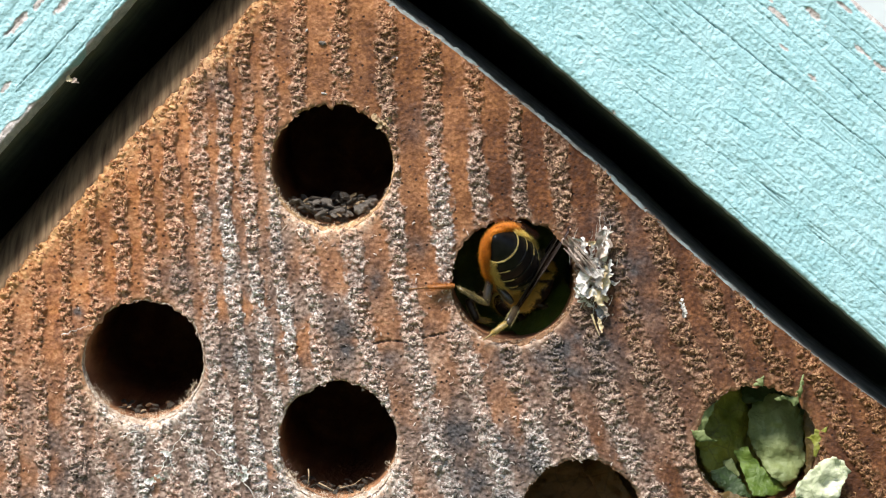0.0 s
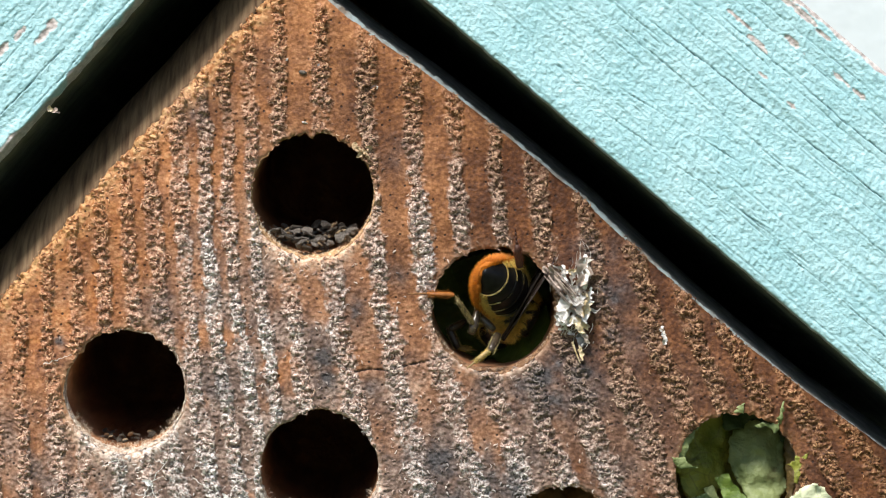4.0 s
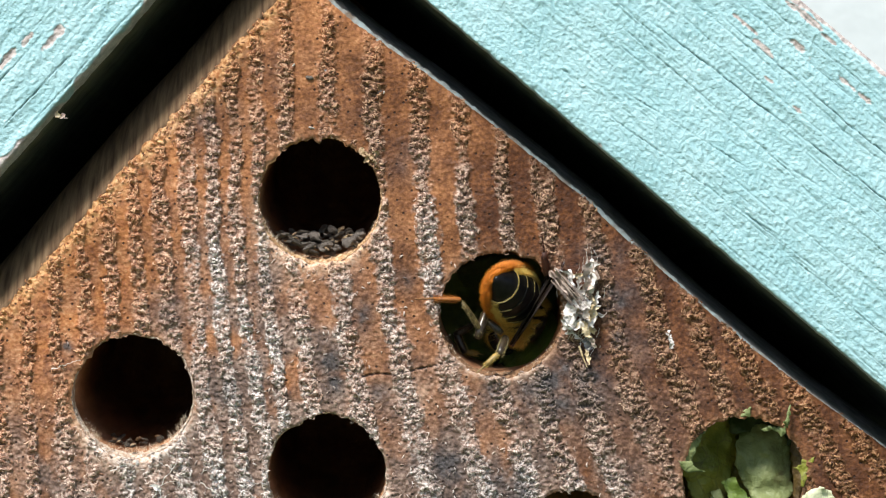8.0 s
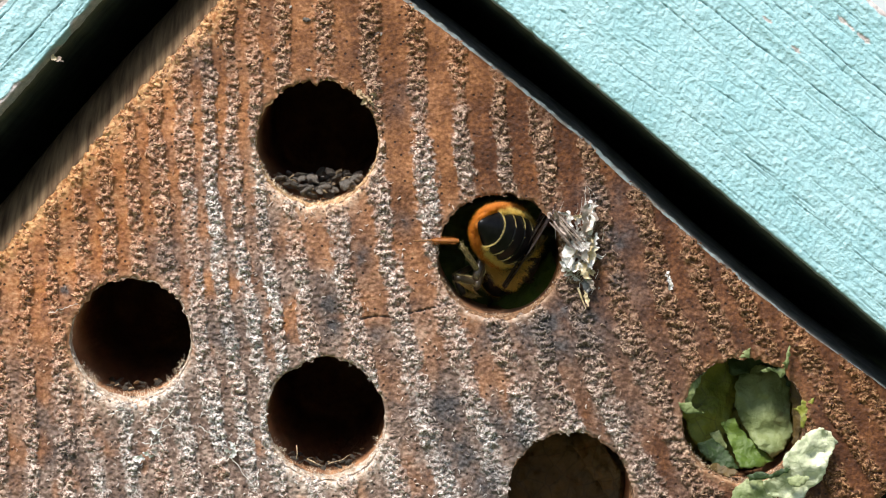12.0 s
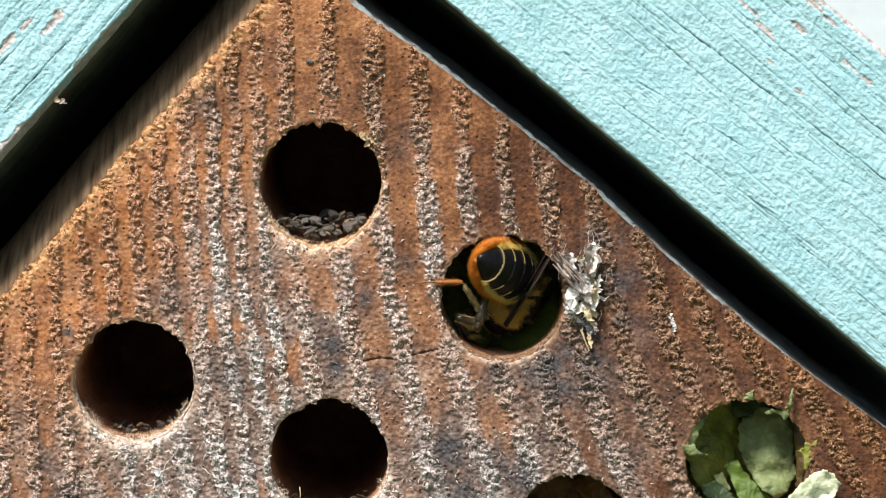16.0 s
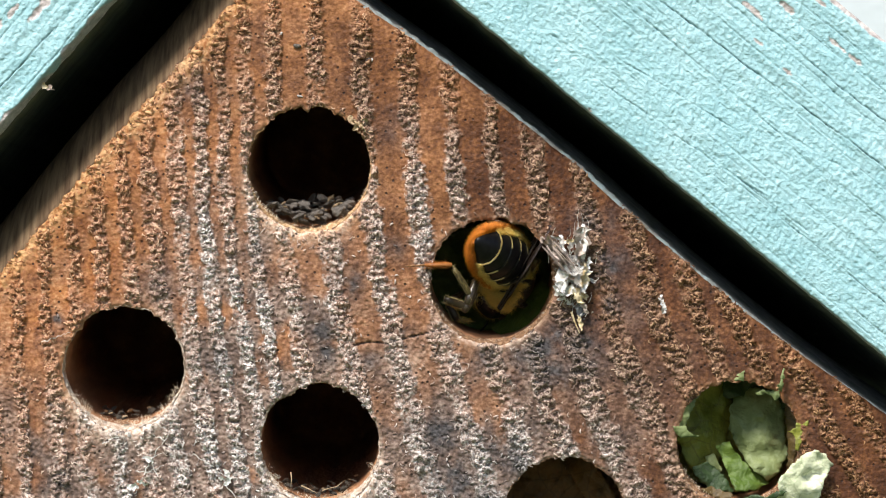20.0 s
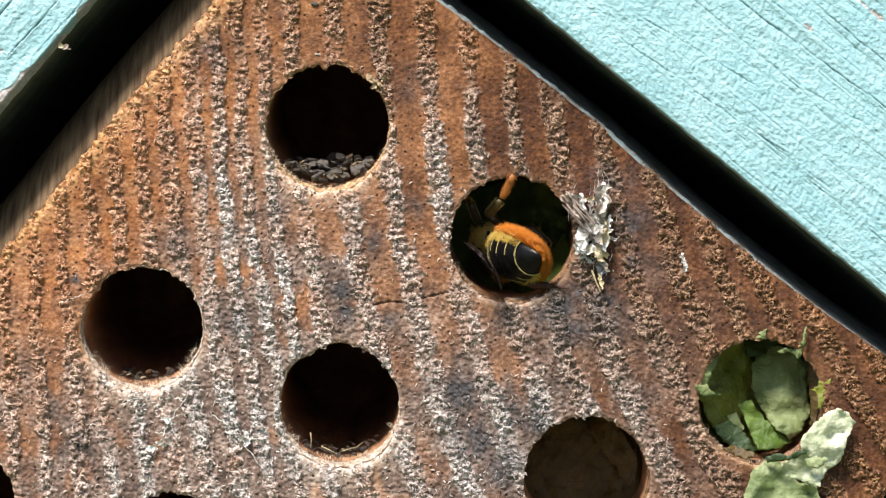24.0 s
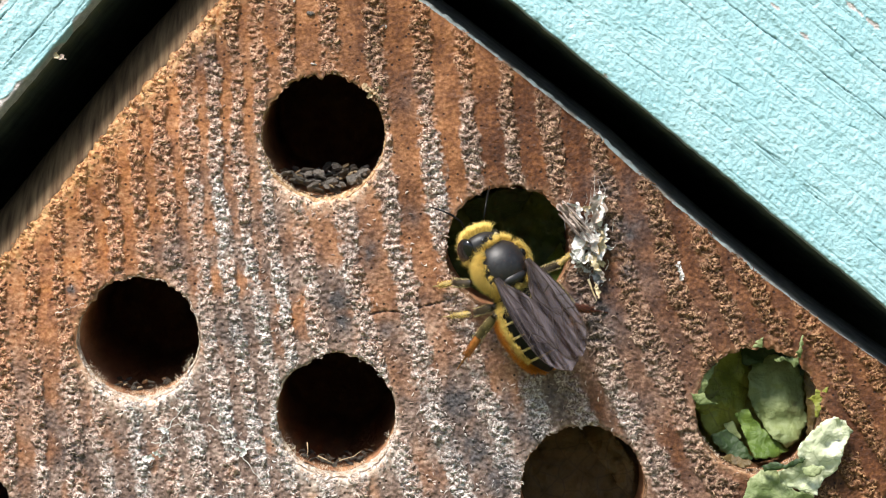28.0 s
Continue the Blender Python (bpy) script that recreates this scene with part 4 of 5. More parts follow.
ribbon("scale", husk, board(1070, 436, -1.0) - husk.location, 54 * PX, 20 * PX, -80, -20, 0.2, M_SILK, 951)
v, f = strands([[board(x, y, -0.7) - husk.location for x, y in ((1046, 556), (1052, 574), (1060, 594))]], [0.00013])
mesh_of("tan_stalk", v, f, M_CREAM, husk)


def chip(name, label, category, x, y, size, material, seed, depth=0.0):
    me = pebble_mesh(seed, material, 0.6, 2)
    ob = new(name, me)
    ob.matrix_basis = Matrix.LocRotScale(board(x, y, depth), Euler((0.0, seed * 2.0, 0.0)), Vector((size[0] * PX, size[0] * PX * 0.5, size[1] * PX)))
    return tagged(ob, label, category, "specks on the block")


chip("grain_of_sand", "shiny pale grain on brown wood", "speck", 702, 104, (6, 6), M_HUSK, 4)
chip("grain_of_sand", "dark grain on brown wood", "speck", 694, 104, (11, 8), M_VEIN, 6)
chip("grain_of_sand", "white grain below a nest hole", "speck", 260, 760, (10, 10), M_HUSK, 7)
chip("grain_of_sand", "white grain above a nest hole", "speck", 573, 166, (10, 6), M_HUSK, 8)
chip("grain_of_sand", "small white grain on brown wood", "speck", 542, 54, (6, 6), M_HUSK, 9)
chip("grain_of_sand", "small white grain on brown wood", "speck", 598, 64, (6, 6), M_HUSK, 10)
chip("grain_of_sand", "small white grain on brown wood", "speck", 570, 77, (14, 12), M_GRIT, 11)
chip("grain_of_sand", "tiny pale grain on brown wood", "speck", 1084, 558, (4, 4), M_HUSK, 12)


def crumpled(name, label, category, x, y, depth, strips):
    ob = thing(name, label, category, board(x, y, depth), "specks on the block")
    for k, (dx, dy, a, b, turn, material) in enumerate(strips):
        ribbon("scrap", ob, board(x + dx, y + dy, depth - 0.03 * k) - ob.location, a * PX, b * PX, turn, 10 * k, 0.4, material, 900 + k)


crumpled("dropping", "pale segmented speck stuck to the wood", "speck", 1208, 545, -0.2, ((-3, -10, 12, 9, 60, M_HUSK), (0, -2, 11, 10, 75, M_HUSK), (2, 7, 12, 10, -80, M_HUSK), (1, 13, 8, 8, -60, M_HUSK)))
crumpled("splinter", "torn pale splinters at the rim of a nest hole", "splinter", 674, 216, -0.2, ((-8, -4, 24, 10, 40, M_STRAW), (4, 0, 26, 9, 20, M_STRAW), (8, 6, 22, 8, 65, M_STRAW), (-2, 6, 18, 8, -30, M_STRAW), (14, -4, 18, 6, 10, M_STRAW), (12, 14, 16, 6, 80, M_STRAW)))


crumpled("seed_husk", "small grey husk caught on the roof board's edge", "speck", 134, 144, -3.4, ((-4, 0, 14, 9, 20, M_CREAM), (3, 2, 12, 8, -50, M_BROWN), (8, 5, 10, 3, 30, M_BROWN)))


straw = thing("straw_bit", "bits of yellow straw lying in a nest hole", "straw", board(575, 864, 0.6))
for run, r in ((((563, 856, 0.5), (576, 862, 0.4), (590, 870, 0.5)), 0.09), (((545, 832, 0.5), (546, 846, 0.3), (544, 858, 0.4)), 0.07), (((600, 866, 1.2), (625, 860, 1.6), (640, 850, 2.0)), 0.06)):
    v, f = strands([[board(*p) - straw.location for p in run]], [r * 0.001])
    mesh_of("stalk", v, f, M_STRAW, straw)


# ---- cut leaf pieces that close the nest cells ----
def leaf_piece(parent, outline, centre, depth, material, bend=(0.0, 0.0), tilt=(0.0, 0.0), wave=0.3, seed=0, label=""):
    """A cut piece of leaf: its outline in the plan's units, bent and wrinkled, with thickness."""
    cx, cy = centre
    rnd = random.Random(seed)
    edge = dense((*outline, outline[0]), max(24, int(sum(math.dist(a, b) for a, b in zip(outline, (*outline[1:], outline[0]))) / 5)))[:-1]
    edge = [Vector((x - cx + rnd.uniform(-2, 2), y - cy + rnd.uniform(-2, 2))) for x, y in edge]
    xs, ys = [p.x for p in edge], [p.y for p in edge]
    inner = [Vector((x + rnd.uniform(-1.5, 1.5), y + rnd.uniform(-1.5, 1.5))) for x in np.arange(min(xs), max(xs), 6.0) for y in np.arange(min(ys), max(ys), 6.0)]
    flat, _, tris, *_ = geometry.delaunay_2d_cdt(edge + inner, [], [list(range(len(edge)))], 1, 0.01)
    x, y = np.array([p.x for p in flat]), np.array([p.y for p in flat])
    s = 100.0
    crease = 1 - np.abs(fractal(x / 34 + seed * 3, y / 34, seed + 8, 2)) * 2
    d = depth + bend[0] * (x / s) ** 2 + bend[1] * (y / s) ** 2 + tilt[0] * x / s + tilt[1] * y / s + wave * (fractal(x / 38 + seed, y / 38, seed + 5, 3) + 0.35 * crease) + 0.10 * fractal(x / 9, y / 9, seed + 6, 2)
    front = [board(cx + p, cy + q, e) - parent.location for p, q, e in zip(x, y, d)]
    m = len(front)
    tris = [tuple(t) if (flat[t[1]] - flat[t[0]]).cross(flat[t[2]] - flat[t[0]]) < 0 else tuple(reversed(t)) for t in tris]
    faces = tris + [tuple(m + k for k in reversed(t)) for t in tris]
    count = {}
    for t in tris:
        for a, b in zip(t, (*t[1:], t[0])):
            count[(a, b)] = 1
    faces += [(b, a, m + a, m + b) for a, b in count if (b, a) not in count]
    return mesh_of("leaf_piece", front + [p + Vector((0, 0.00012, 0)) for p in front], faces, material, parent, label)


plug = thing("leaf_plug", "overlapping cut green leaf pieces closing a nest hole", "leaf plug", board(1338, 800, 3))
leaf_piece(plug, ((1232, 668), (1440, 668), (1445, 860), (1338, 890), (1232, 860)), (1338, 790), 5.5, M_LEAF_OLIVE, seed=1)
leaf_piece(plug, ((1232, 768), (1253, 720), (1294, 689), (1339, 681), (1342, 738), (1324, 795), (1307, 835), (1273, 859), (1246, 821)), (1290, 767), 3.6, M_LEAF_OLIVE, (2.0, 0), (2.4, -0.6), 0.6, 2, "olive yellowing leaf piece")
leaf_piece(plug, ((1237, 787), (1276, 765), (1293, 821), (1304, 865), (1268, 854), (1246, 826)), (1268, 815), 2.8, M_LEAF_OLIVE, (1.5, 0), (1.8, 0), 0.5, 3)
leaf_piece(plug, ((1330, 740), (1343, 707), (1376, 700), (1414, 708), (1428, 742), (1428, 799), (1433, 818), (1410, 855), (1394, 864), (1366, 844), (1344, 810), (1328, 770)), (1380, 780), 2.6, M_LEAF_DULL, (2.0, 0.6), (-0.3, -1.2), 0.9, 4, "broad grey-green leaf piece")
leaf_piece(plug, ((1303, 800), (1325, 793), (1340, 817), (1366, 843), (1398, 869), (1369, 881), (1335, 880), (1319, 841)), (1346, 838), 2.0, M_LEAF, (1.0, 0), (0.6, -1.4), 0.7, 5, "bright green leaf strip")
leaf_piece(plug, ((1257, 839), (1286, 828), (1314, 852), (1333, 882), (1305, 885), (1277, 868)), (1295, 858), 2.0, M_LEAF_DARK, (0, 0.6), (0, -0.8), 0.5, 6)
leaf_piece(plug, ((1284, 822), (1302, 815), (1314, 852), (1299, 853)), (1299, 835), 3.0, M_LEAF_DULL, (0, 0), (0, 0), 0.4, 7)
leaf_piece(plug, ((1342, 897), (1368, 897), (1376, 922), (1401, 935), (1431, 944), (1440, 968), (1458, 988), (1466, 1012), (1458, 1040), (1400, 1060), (1330, 1052), (1293, 1015), (1299, 980), (1303, 960), (1310, 938), (1320, 914)), (1380, 970), -0.9, M_LEAF_MID, (-0.5, 0.2), (-0.2, 0.1), 0.75, 9, "pale green leaf piece hanging out of the hole")
leaf_piece(plug, ((1400, 960), (1432, 955), (1452, 985), (1452, 1015), (1424, 1040), (1395, 1020), (1388, 985)), (1420, 1000), -1.15, M_LEAF_DULL, (-0.4, 0.2), (-0.2, 0.0), 0.6, 10)
leaf_piece(plug, ((1405, 860), (1420, 842), (1434, 829), (1446, 818), (1457, 811), (1475, 808), (1487, 813), (1504, 832), (1496, 846), (1489, 860), (1481, 880), (1474, 902), (1460, 912), (1446, 922), (1436, 947), (1424, 942), (1409, 936), (1392, 930), (1374, 926), (1370, 903), (1390, 890), (1404, 880)), (1440, 875), -1.5, M_LEAF_PALE, (0.3, 0.4), (-0.3, 0.3), 1.0, 8, "pale silvery underside of a folded leaf piece")
leaf_piece(plug, ((1411, 896), (1430, 890), (1452, 893), (1444, 905), (1428, 912), (1416, 908)), (1432, 900), -1.75, M_LEAF_MID, (0.0, 0.4), (0.2, 0.2), 0.4, 18)
leaf_piece(plug, ((1370, 706), (1385, 700), (1402, 704), (1408, 692), (1416, 694), (1414, 712), (1404, 722), (1400, 712), (1388, 708), (1376, 711)), (1398, 707), -0.1, M_LEAF_DULL, (0, 0), (0, 0.4), 0.5, 11)
leaf_piece(plug, ((1410, 700), (1414, 680), (1421, 662), (1420, 684), (1416, 706)), (1415, 690), -0.5, M_LEAF_DULL, (0, 0), (0, 0), 0.3, 12)
leaf_piece(plug, ((1222, 760), (1236, 764), (1246, 762), (1250, 772), (1270, 780), (1250, 781), (1240, 784), (1230, 778)), (1243, 773), -0.1, M_LEAF_DULL, (0, 0), (0.3, 0), 0.4, 13)
leaf_piece(plug, ((1426, 774), (1440, 770), (1442, 758), (1450, 764), (1470, 752), (1456, 770), (1452, 790), (1444, 812), (1438, 808), (1440, 786)), (1442, 780), -0.2, M_LEAF_OLIVE, (0, 0), (0.2, 0), 0.4, 14)
leaf_piece(plug, ((1225, 755), (1250, 720), (1275, 700), (1256, 740), (1238, 775)), (1246, 740), 0.1, M_LEAF_DULL, (0, 0), (0.8, 0), 0.3, 15)
leaf_piece(plug, ((1330, 684), (1345, 668), (1352, 664), (1350, 684)), (1343, 676), -0.2, M_LEAF_DULL, (0, 0), (0, 0), 0.3, 16)
leaf_piece(plug, ((1318, 676), (1352, 670), (1392, 674), (1428, 700), (1442, 736), (1420, 742), (1392, 716), (1352, 714), (1322, 720)), (1380, 704), 4.0, M_LEAF_DARK, (0, 0.5), (0, -1.0), 0.6, 24)
leaf_piece(plug, ((1428, 716), (1440, 728), (1447, 760), (1446, 800), (1438, 838), (1428, 846), (1430, 800), (1427, 750)), (1438, 780), 1.6, M_LEAF_BROWN, (0, 0), (-3.0, 0), 0.5, 25, "browned curled leaf edge")
leaf_piece(plug, ((1228, 790), (1232, 750), (1247, 716), (1272, 690), (1284, 692), (1258, 722), (1244, 756), (1240, 792)), (1246, 740), 1.0, M_LEAF_OLIVE, (0, 0), (3.0, 0), 0.5, 26)
leaf_piece(plug, ((1270, 876), (1290, 872), (1312, 880), (1330, 886), (1318, 896), (1292, 892)), (1300, 884), 0.6, M_LEAF_BROWN, (0, 0), (0, -2.0), 0.5, 27)
leaf_piece(plug, ((1340, 890), (1362, 884), (1385, 887), (1402, 878), (1420, 876), (1412, 885), (1392, 893), (1370, 897), (1346, 899)), (1382, 888), -1.7, M_LEAF_DARK, (0, 0), (0, 0), 0.3, 17)

lining = thing("leaf_lining", "green cut leaves lining the nest hole of the bee", "leaf lining", board(930, 560, 10))
leaf_piece(lining, ((800, 395), (910, 390), (1015, 400), (1015, 600), (910, 605), (800, 600)), (908, 497), 11.0, M_LEAF_DEEP, (-1.0, -1.0), (0, 0), 0.8, 21)
leaf_piece(lining, ((905, 585), (960, 545), (1005, 490), (1018, 540), (985, 590), (930, 606)), (965, 560), 5.5, M_LEAF_DEEP, (0, 0), (-4.0, -4.0), 0.6, 22, "bright green leaf edge inside the hole")
leaf_piece(lining, ((830, 420), (900, 392), (960, 395), (930, 440), (850, 470)), (890, 425), 9.0, M_LEAF_DARK, (0, 0), (0, 4.0), 0.6, 23)

cap = thing("leaf_wad", "browned wad of leaf deep in a nest hole", "leaf wad", board(1029, 916, 9))
leaf_piece(cap, ((920, 800), (1029, 800), (1140, 800), (1140, 916), (1140, 1020), (1029, 1025), (920, 1020), (920, 916)), (1029, 906), 9.0, M_LEAF_BROWN, (0, 0), (0, 0), 0.5, 31)
leaf_piece(cap, ((1030, 830), (1080, 815), (1130, 900), (1120, 960), (1075, 900)), (1080, 890), 7.5, M_LEAF_BROWN, (0, 0), (0, 0), 0.6, 32)

# ---- the bee: +Y ahead, +Z its back, in mm ----
MM = 0.001
ABDOMEN = 6.9
bee = thing("leafcutter_bee", "hairy black and yellow leafcutter bee with an orange belly brush", "bee")


def blob(name, size, material, parent, at=(0, 0, 0), label="", rot=(0, 0, 0), power=None):
    bm = bmesh.new()
    bmesh.ops.create_uvsphere(bm, u_segments=32, v_segments=20, radius=1.0)
    turn = Euler([radians(a) for a in rot]).to_matrix()
    for v in bm.verts:
        p = v.co.copy()
        if power:
            p = power(p)
        v.co = turn @ Vector((p.x * size[0], p.y * size[1], p.z * size[2])) * MM + Vector(at) * MM
    return part(name, bm, material, parent, label)


def fur(name, roots, material, parent, label, seed, length, width, lean=(0, 0, 0), wild=0.35, curve=0.3):
    """Hairs from (place, way) roots in mm; each a thin three-sided spike bent once."""
    rnd = random.Random(seed)
    verts, faces = [], []
    for p, n in roots:
        n = (Vector(n).normalized() + Vector(lean) + Vector((rnd.uniform(-1, 1), rnd.uniform(-1, 1), rnd.uniform(-1, 1))) * wild).normalized()
        size = length * rnd.uniform(0.6, 1.15)
        a = n.orthogonal().normalized()
        b = n.cross(a)
        swing = (a * rnd.uniform(-1, 1) + b * rnd.uniform(-1, 1)) * size * curve
        i = len(verts)
        p = Vector(p)
        for s, w in ((0.0, 1.0), (0.55, 0.75)):
            c = p + n * size * s + swing * s * s
            for k in range(3):
                t = k * 2.0944
                verts.append((c + (a * math.cos(t) + b * math.sin(t)) * width * w) * MM)
        verts.append((p + n * size + swing) * MM)
        for k in range(3):
            q = (k + 1) % 3
            faces += [(i + k, i + q, i + 3 + q, i + 3 + k), (i + 3 + k, i + 3 + q, i + 6)]
    return mesh_of(name, verts, faces, material, parent, label)


def ellipsoid_roots(size, at, count, seed, test):
    rnd = random.Random(seed)
    out = []
    while len(out) < count:
        z, t = rnd.uniform(-1, 1), rnd.uniform(0, 2 * math.pi)
        r = math.sqrt(1 - z * z)
        d = Vector((r * math.cos(t), r * math.sin(t), z))
        if test(d):
            p = Vector((d.x * size[0], d.y * size[1], d.z * size[2])) + Vector(at)
            out.append((p, Vector((d.x / size[0], d.y / size[1], d.z / size[2]))))
    return out


# thorax, with a bald dull disc on its back and a thick yellow ruff
TH = (1.95, 2.0, 1.75)
thorax = blob("thorax", TH, M_DISC, bee, label="dull black thorax with a bald back")
blob("rear_plate", (0.95, 0.42, 0.42), M_DISC, thorax, (0, -1.12, 1.22), rot=(-24, 0, 0))
fur("thorax_hair", ellipsoid_roots(TH, (0, 0, 0), 15000, 1, lambda d: d.z < 0.54 - 0.10 * d.y + 0.16 * float(vnoise(d.x * 7, d.y * 7, 5)) and float(vnoise(d.x * 5 + d.z * 3, d.y * 5, 6)) > -0.45), M_YELLOW, thorax, "dense yellow hair round the thorax", 1, 0.60, 0.011, (0, -0.3, 0.15), 0.4, 0.45)
fur("thorax_down", ellipsoid_roots(TH, (0, 0, 0), 300, 2, lambda d: d.z > 0.5), M_RUST, thorax, "sparse short brown down", 2, 0.16, 0.007)
for sx in (-1, 1):
    blob("wing_cap", (0.24, 0.32, 0.18), M_BLACK, thorax, (sx * 1.62, 0.25, 0.95), "glossy wing base cap")

# head
head = new("head")
head.parent = bee
tagged(head, "black head with a yellow haired face")
HD = (1.55, 0.95, 1.40)
blob("skull", HD, M_DISC, head, (0, 0.9, 0))
for sx in (-1, 1):
    blob("eye", (0.55, 0.85, 1.2), M_EYE, head, (sx * 1.18, 1.0, -0.05), "glossy black compound eye", (0, 0, sx * -12))
    ant = [Vector(p) for p in ((sx * 0.45, 1.75, 0.1), (sx * 0.75, 2.3, 0.75), (sx * 1.0, 2.75, 1.35), (sx * 1.5, 3.5, 1.5), (sx * 2.1, 4.3, 1.4), (sx * 2.6, 4.9, 1.2))]
    loft("antenna", [[q * MM for q in row] for row in tube_rows(ant, [0.08, 0.07, 0.08, 0.08, 0.07, 0.03], 8)], M_BLACK, head, cap=True)
    blob("mandible", (0.3, 0.8, 0.35), M_BLACK, head, (sx * 0.55, 1.75, -1.25), "stout black jaw", (0, 0, sx * 25))
for sx in (-0.3, 0, 0.3):
    blob("ocellus", (0.12, 0.12, 0.1), M_EYE, head, (sx, 0.75 - abs(sx) * 0.6, 1.5))
fur("face_hair", ellipsoid_roots(HD, (0, 0.9, 0), 2600, 3, lambda d: d.y > 0.58 and abs(d.x) < 0.66), M_YELLOW, head, "bright yellow tufts on the face", 3, 0.8, 0.016, (0, 0.2, 0.25))
fur("cheek_hair", ellipsoid_roots(HD, (0, 0.9, 0), 1500, 4, lambda d: d.z < 0.0 and abs(d.x) < 0.85), M_YELLOW, head, "yellow hair behind the eyes", 4, 0.6, 0.015)

# abdomen: six overlapping plates that taper to the tail
abdomen = new("abdomen")
abdomen.parent = bee
tagged(abdomen, "black striped abdomen with an orange brush beneath")
BELLY_S = (0.0, 0.10, 0.28, 0.45, 0.61, 0.77, 0.90, 1.0)
BELLY_W = (0.45, 0.80, 0.98, 1.0, 0.92, 0.74, 0.44, 0.02)


def girth(s):
    return float(np.interp(s, np.linspace(0, 1, 60), np.convolve(np.interp(np.clip(np.linspace(-0.1, 1.1, 72), 0, 1), BELLY_S, BELLY_W), np.ones(13) / 13, "valid")) * (1 if s < 0.93 else max(0.0, 1 - ((s - 0.93) / 0.07) ** 2) ** 0.5))


def belly(s, a, grow=0.0):
    """A point on the abdomen: s from waist to tail, a round it from its back; also the way out."""
    w = girth(s) + grow
    up = math.cos(a)
    tall = 1.75 if up > 0 else 1.15
    droop = -1.1 * max(0.0, s - 0.45) ** 2
    p = Vector((2.0 * w * math.sin(a), -ABDOMEN * s, tall * w * up + droop))
    return p, Vector((math.sin(a) / 2.2, -0.25 * s, up / tall))


PLATES = (0.0, 0.16, 0.33, 0.50, 0.66, 0.80, 0.995)
for i in range(6):
    s0, s1 = PLATES[i] - (0.02 if i else 0), PLATES[i + 1]
    rows = []
    for k in range(9):
        s = s0 + (s1 - s0) * k / 8
        rows.append([belly(max(s, 0.0), 2 * math.pi * j / 48, 0.03 * k / 8 - (0.02 if k == 0 else 0))[0] * MM for j in range(48)])
    loft("tergite", rows, M_BLACK, abdomen, "glossy black plate", cap=True)
    if i < 5:
        rnd = random.Random(70 + i)
        roots = []
        for _ in range(620):
            a = rnd.uniform(-1.75, 1.75)
            if i < 4 and -0.55 - 0.05 * (3 - i) < a < 0.62 + 0.05 * (3 - i) and rnd.random() < 0.985:
                continue
            p, n = belly(s1 - rnd.uniform(0.004, 0.020), a, 0.035)
            roots.append((p, Vector((n.x * 0.35, -1, n.z * 0.35))))
        fur("hair_band", roots, M_BAND, abdomen, "thin cream hair band", 80 + i, 0.15, 0.017, wild=0.15, curve=0.1)
        roots = [belly(s1 - rnd.uniform(0.0, 0.075), sx * rnd.uniform(1.12, 1.55), 0.03) for _ in range(120) for sx in (-1, 1)]
        fur("side_tuft", roots, M_YELLOW, abdomen, "yellow hair tufts beside the plates", 180 + i, 0.34, 0.011, (0, -0.8, 0), 0.25)
rnd = random.Random(90)
roots = []
for _ in range(15000):
    s = rnd.uniform(0.22, 0.90)
    a = math.pi + rnd.uniform(-1.62, 1.62)
    p, n = belly(s, a)
    roots.append((p, n))
tail = [belly(rnd.uniform(0.88, 0.985), math.pi + rnd.uniform(-1.5, 1.5)) for _ in range(2200)]
fur("tail_brush", tail, M_ORANGE, abdomen, "short orange hair under the tail", 95, 0.42, 0.012, (0, -0.2, -0.25), 0.25, 0.25)
fur("pollen_brush", roots, M_ORANGE, abdomen, "thick orange pollen brush under the abdomen", 91, 0.76, 0.0115, (0, -0.30, -0.05), 0.24, 0.3)
roots = [belly(rnd.uniform(0.0, 0.22), sx * rnd.uniform(0.9, 2.6)) for _ in range(600) for sx in (-1, 1)]
fur("waist_hair", roots, M_YELLOW, abdomen, "yellow hair at the waist", 92, 0.45, 0.014)
roots = [belly(rnd.uniform(0.0, 0.26), rnd.uniform(-1.1, 1.1)) for _ in range(900)]
fur("waist_down", roots, M_LEGHAIR, abdomen, "short dull yellow down on the first plates", 94, 0.26, 0.010, (0, -0.6, 0))
roots = [belly(rnd.uniform(0.12, 0.72), sx * rnd.uniform(1.2, 1.8)) for _ in range(1000) for sx in (-1, 1)]
fur("side_hair", roots, M_YELLOW, abdomen, "pale yellow fringe along the sides", 93, 0.52, 0.010, (0, -0.2, 0.1))


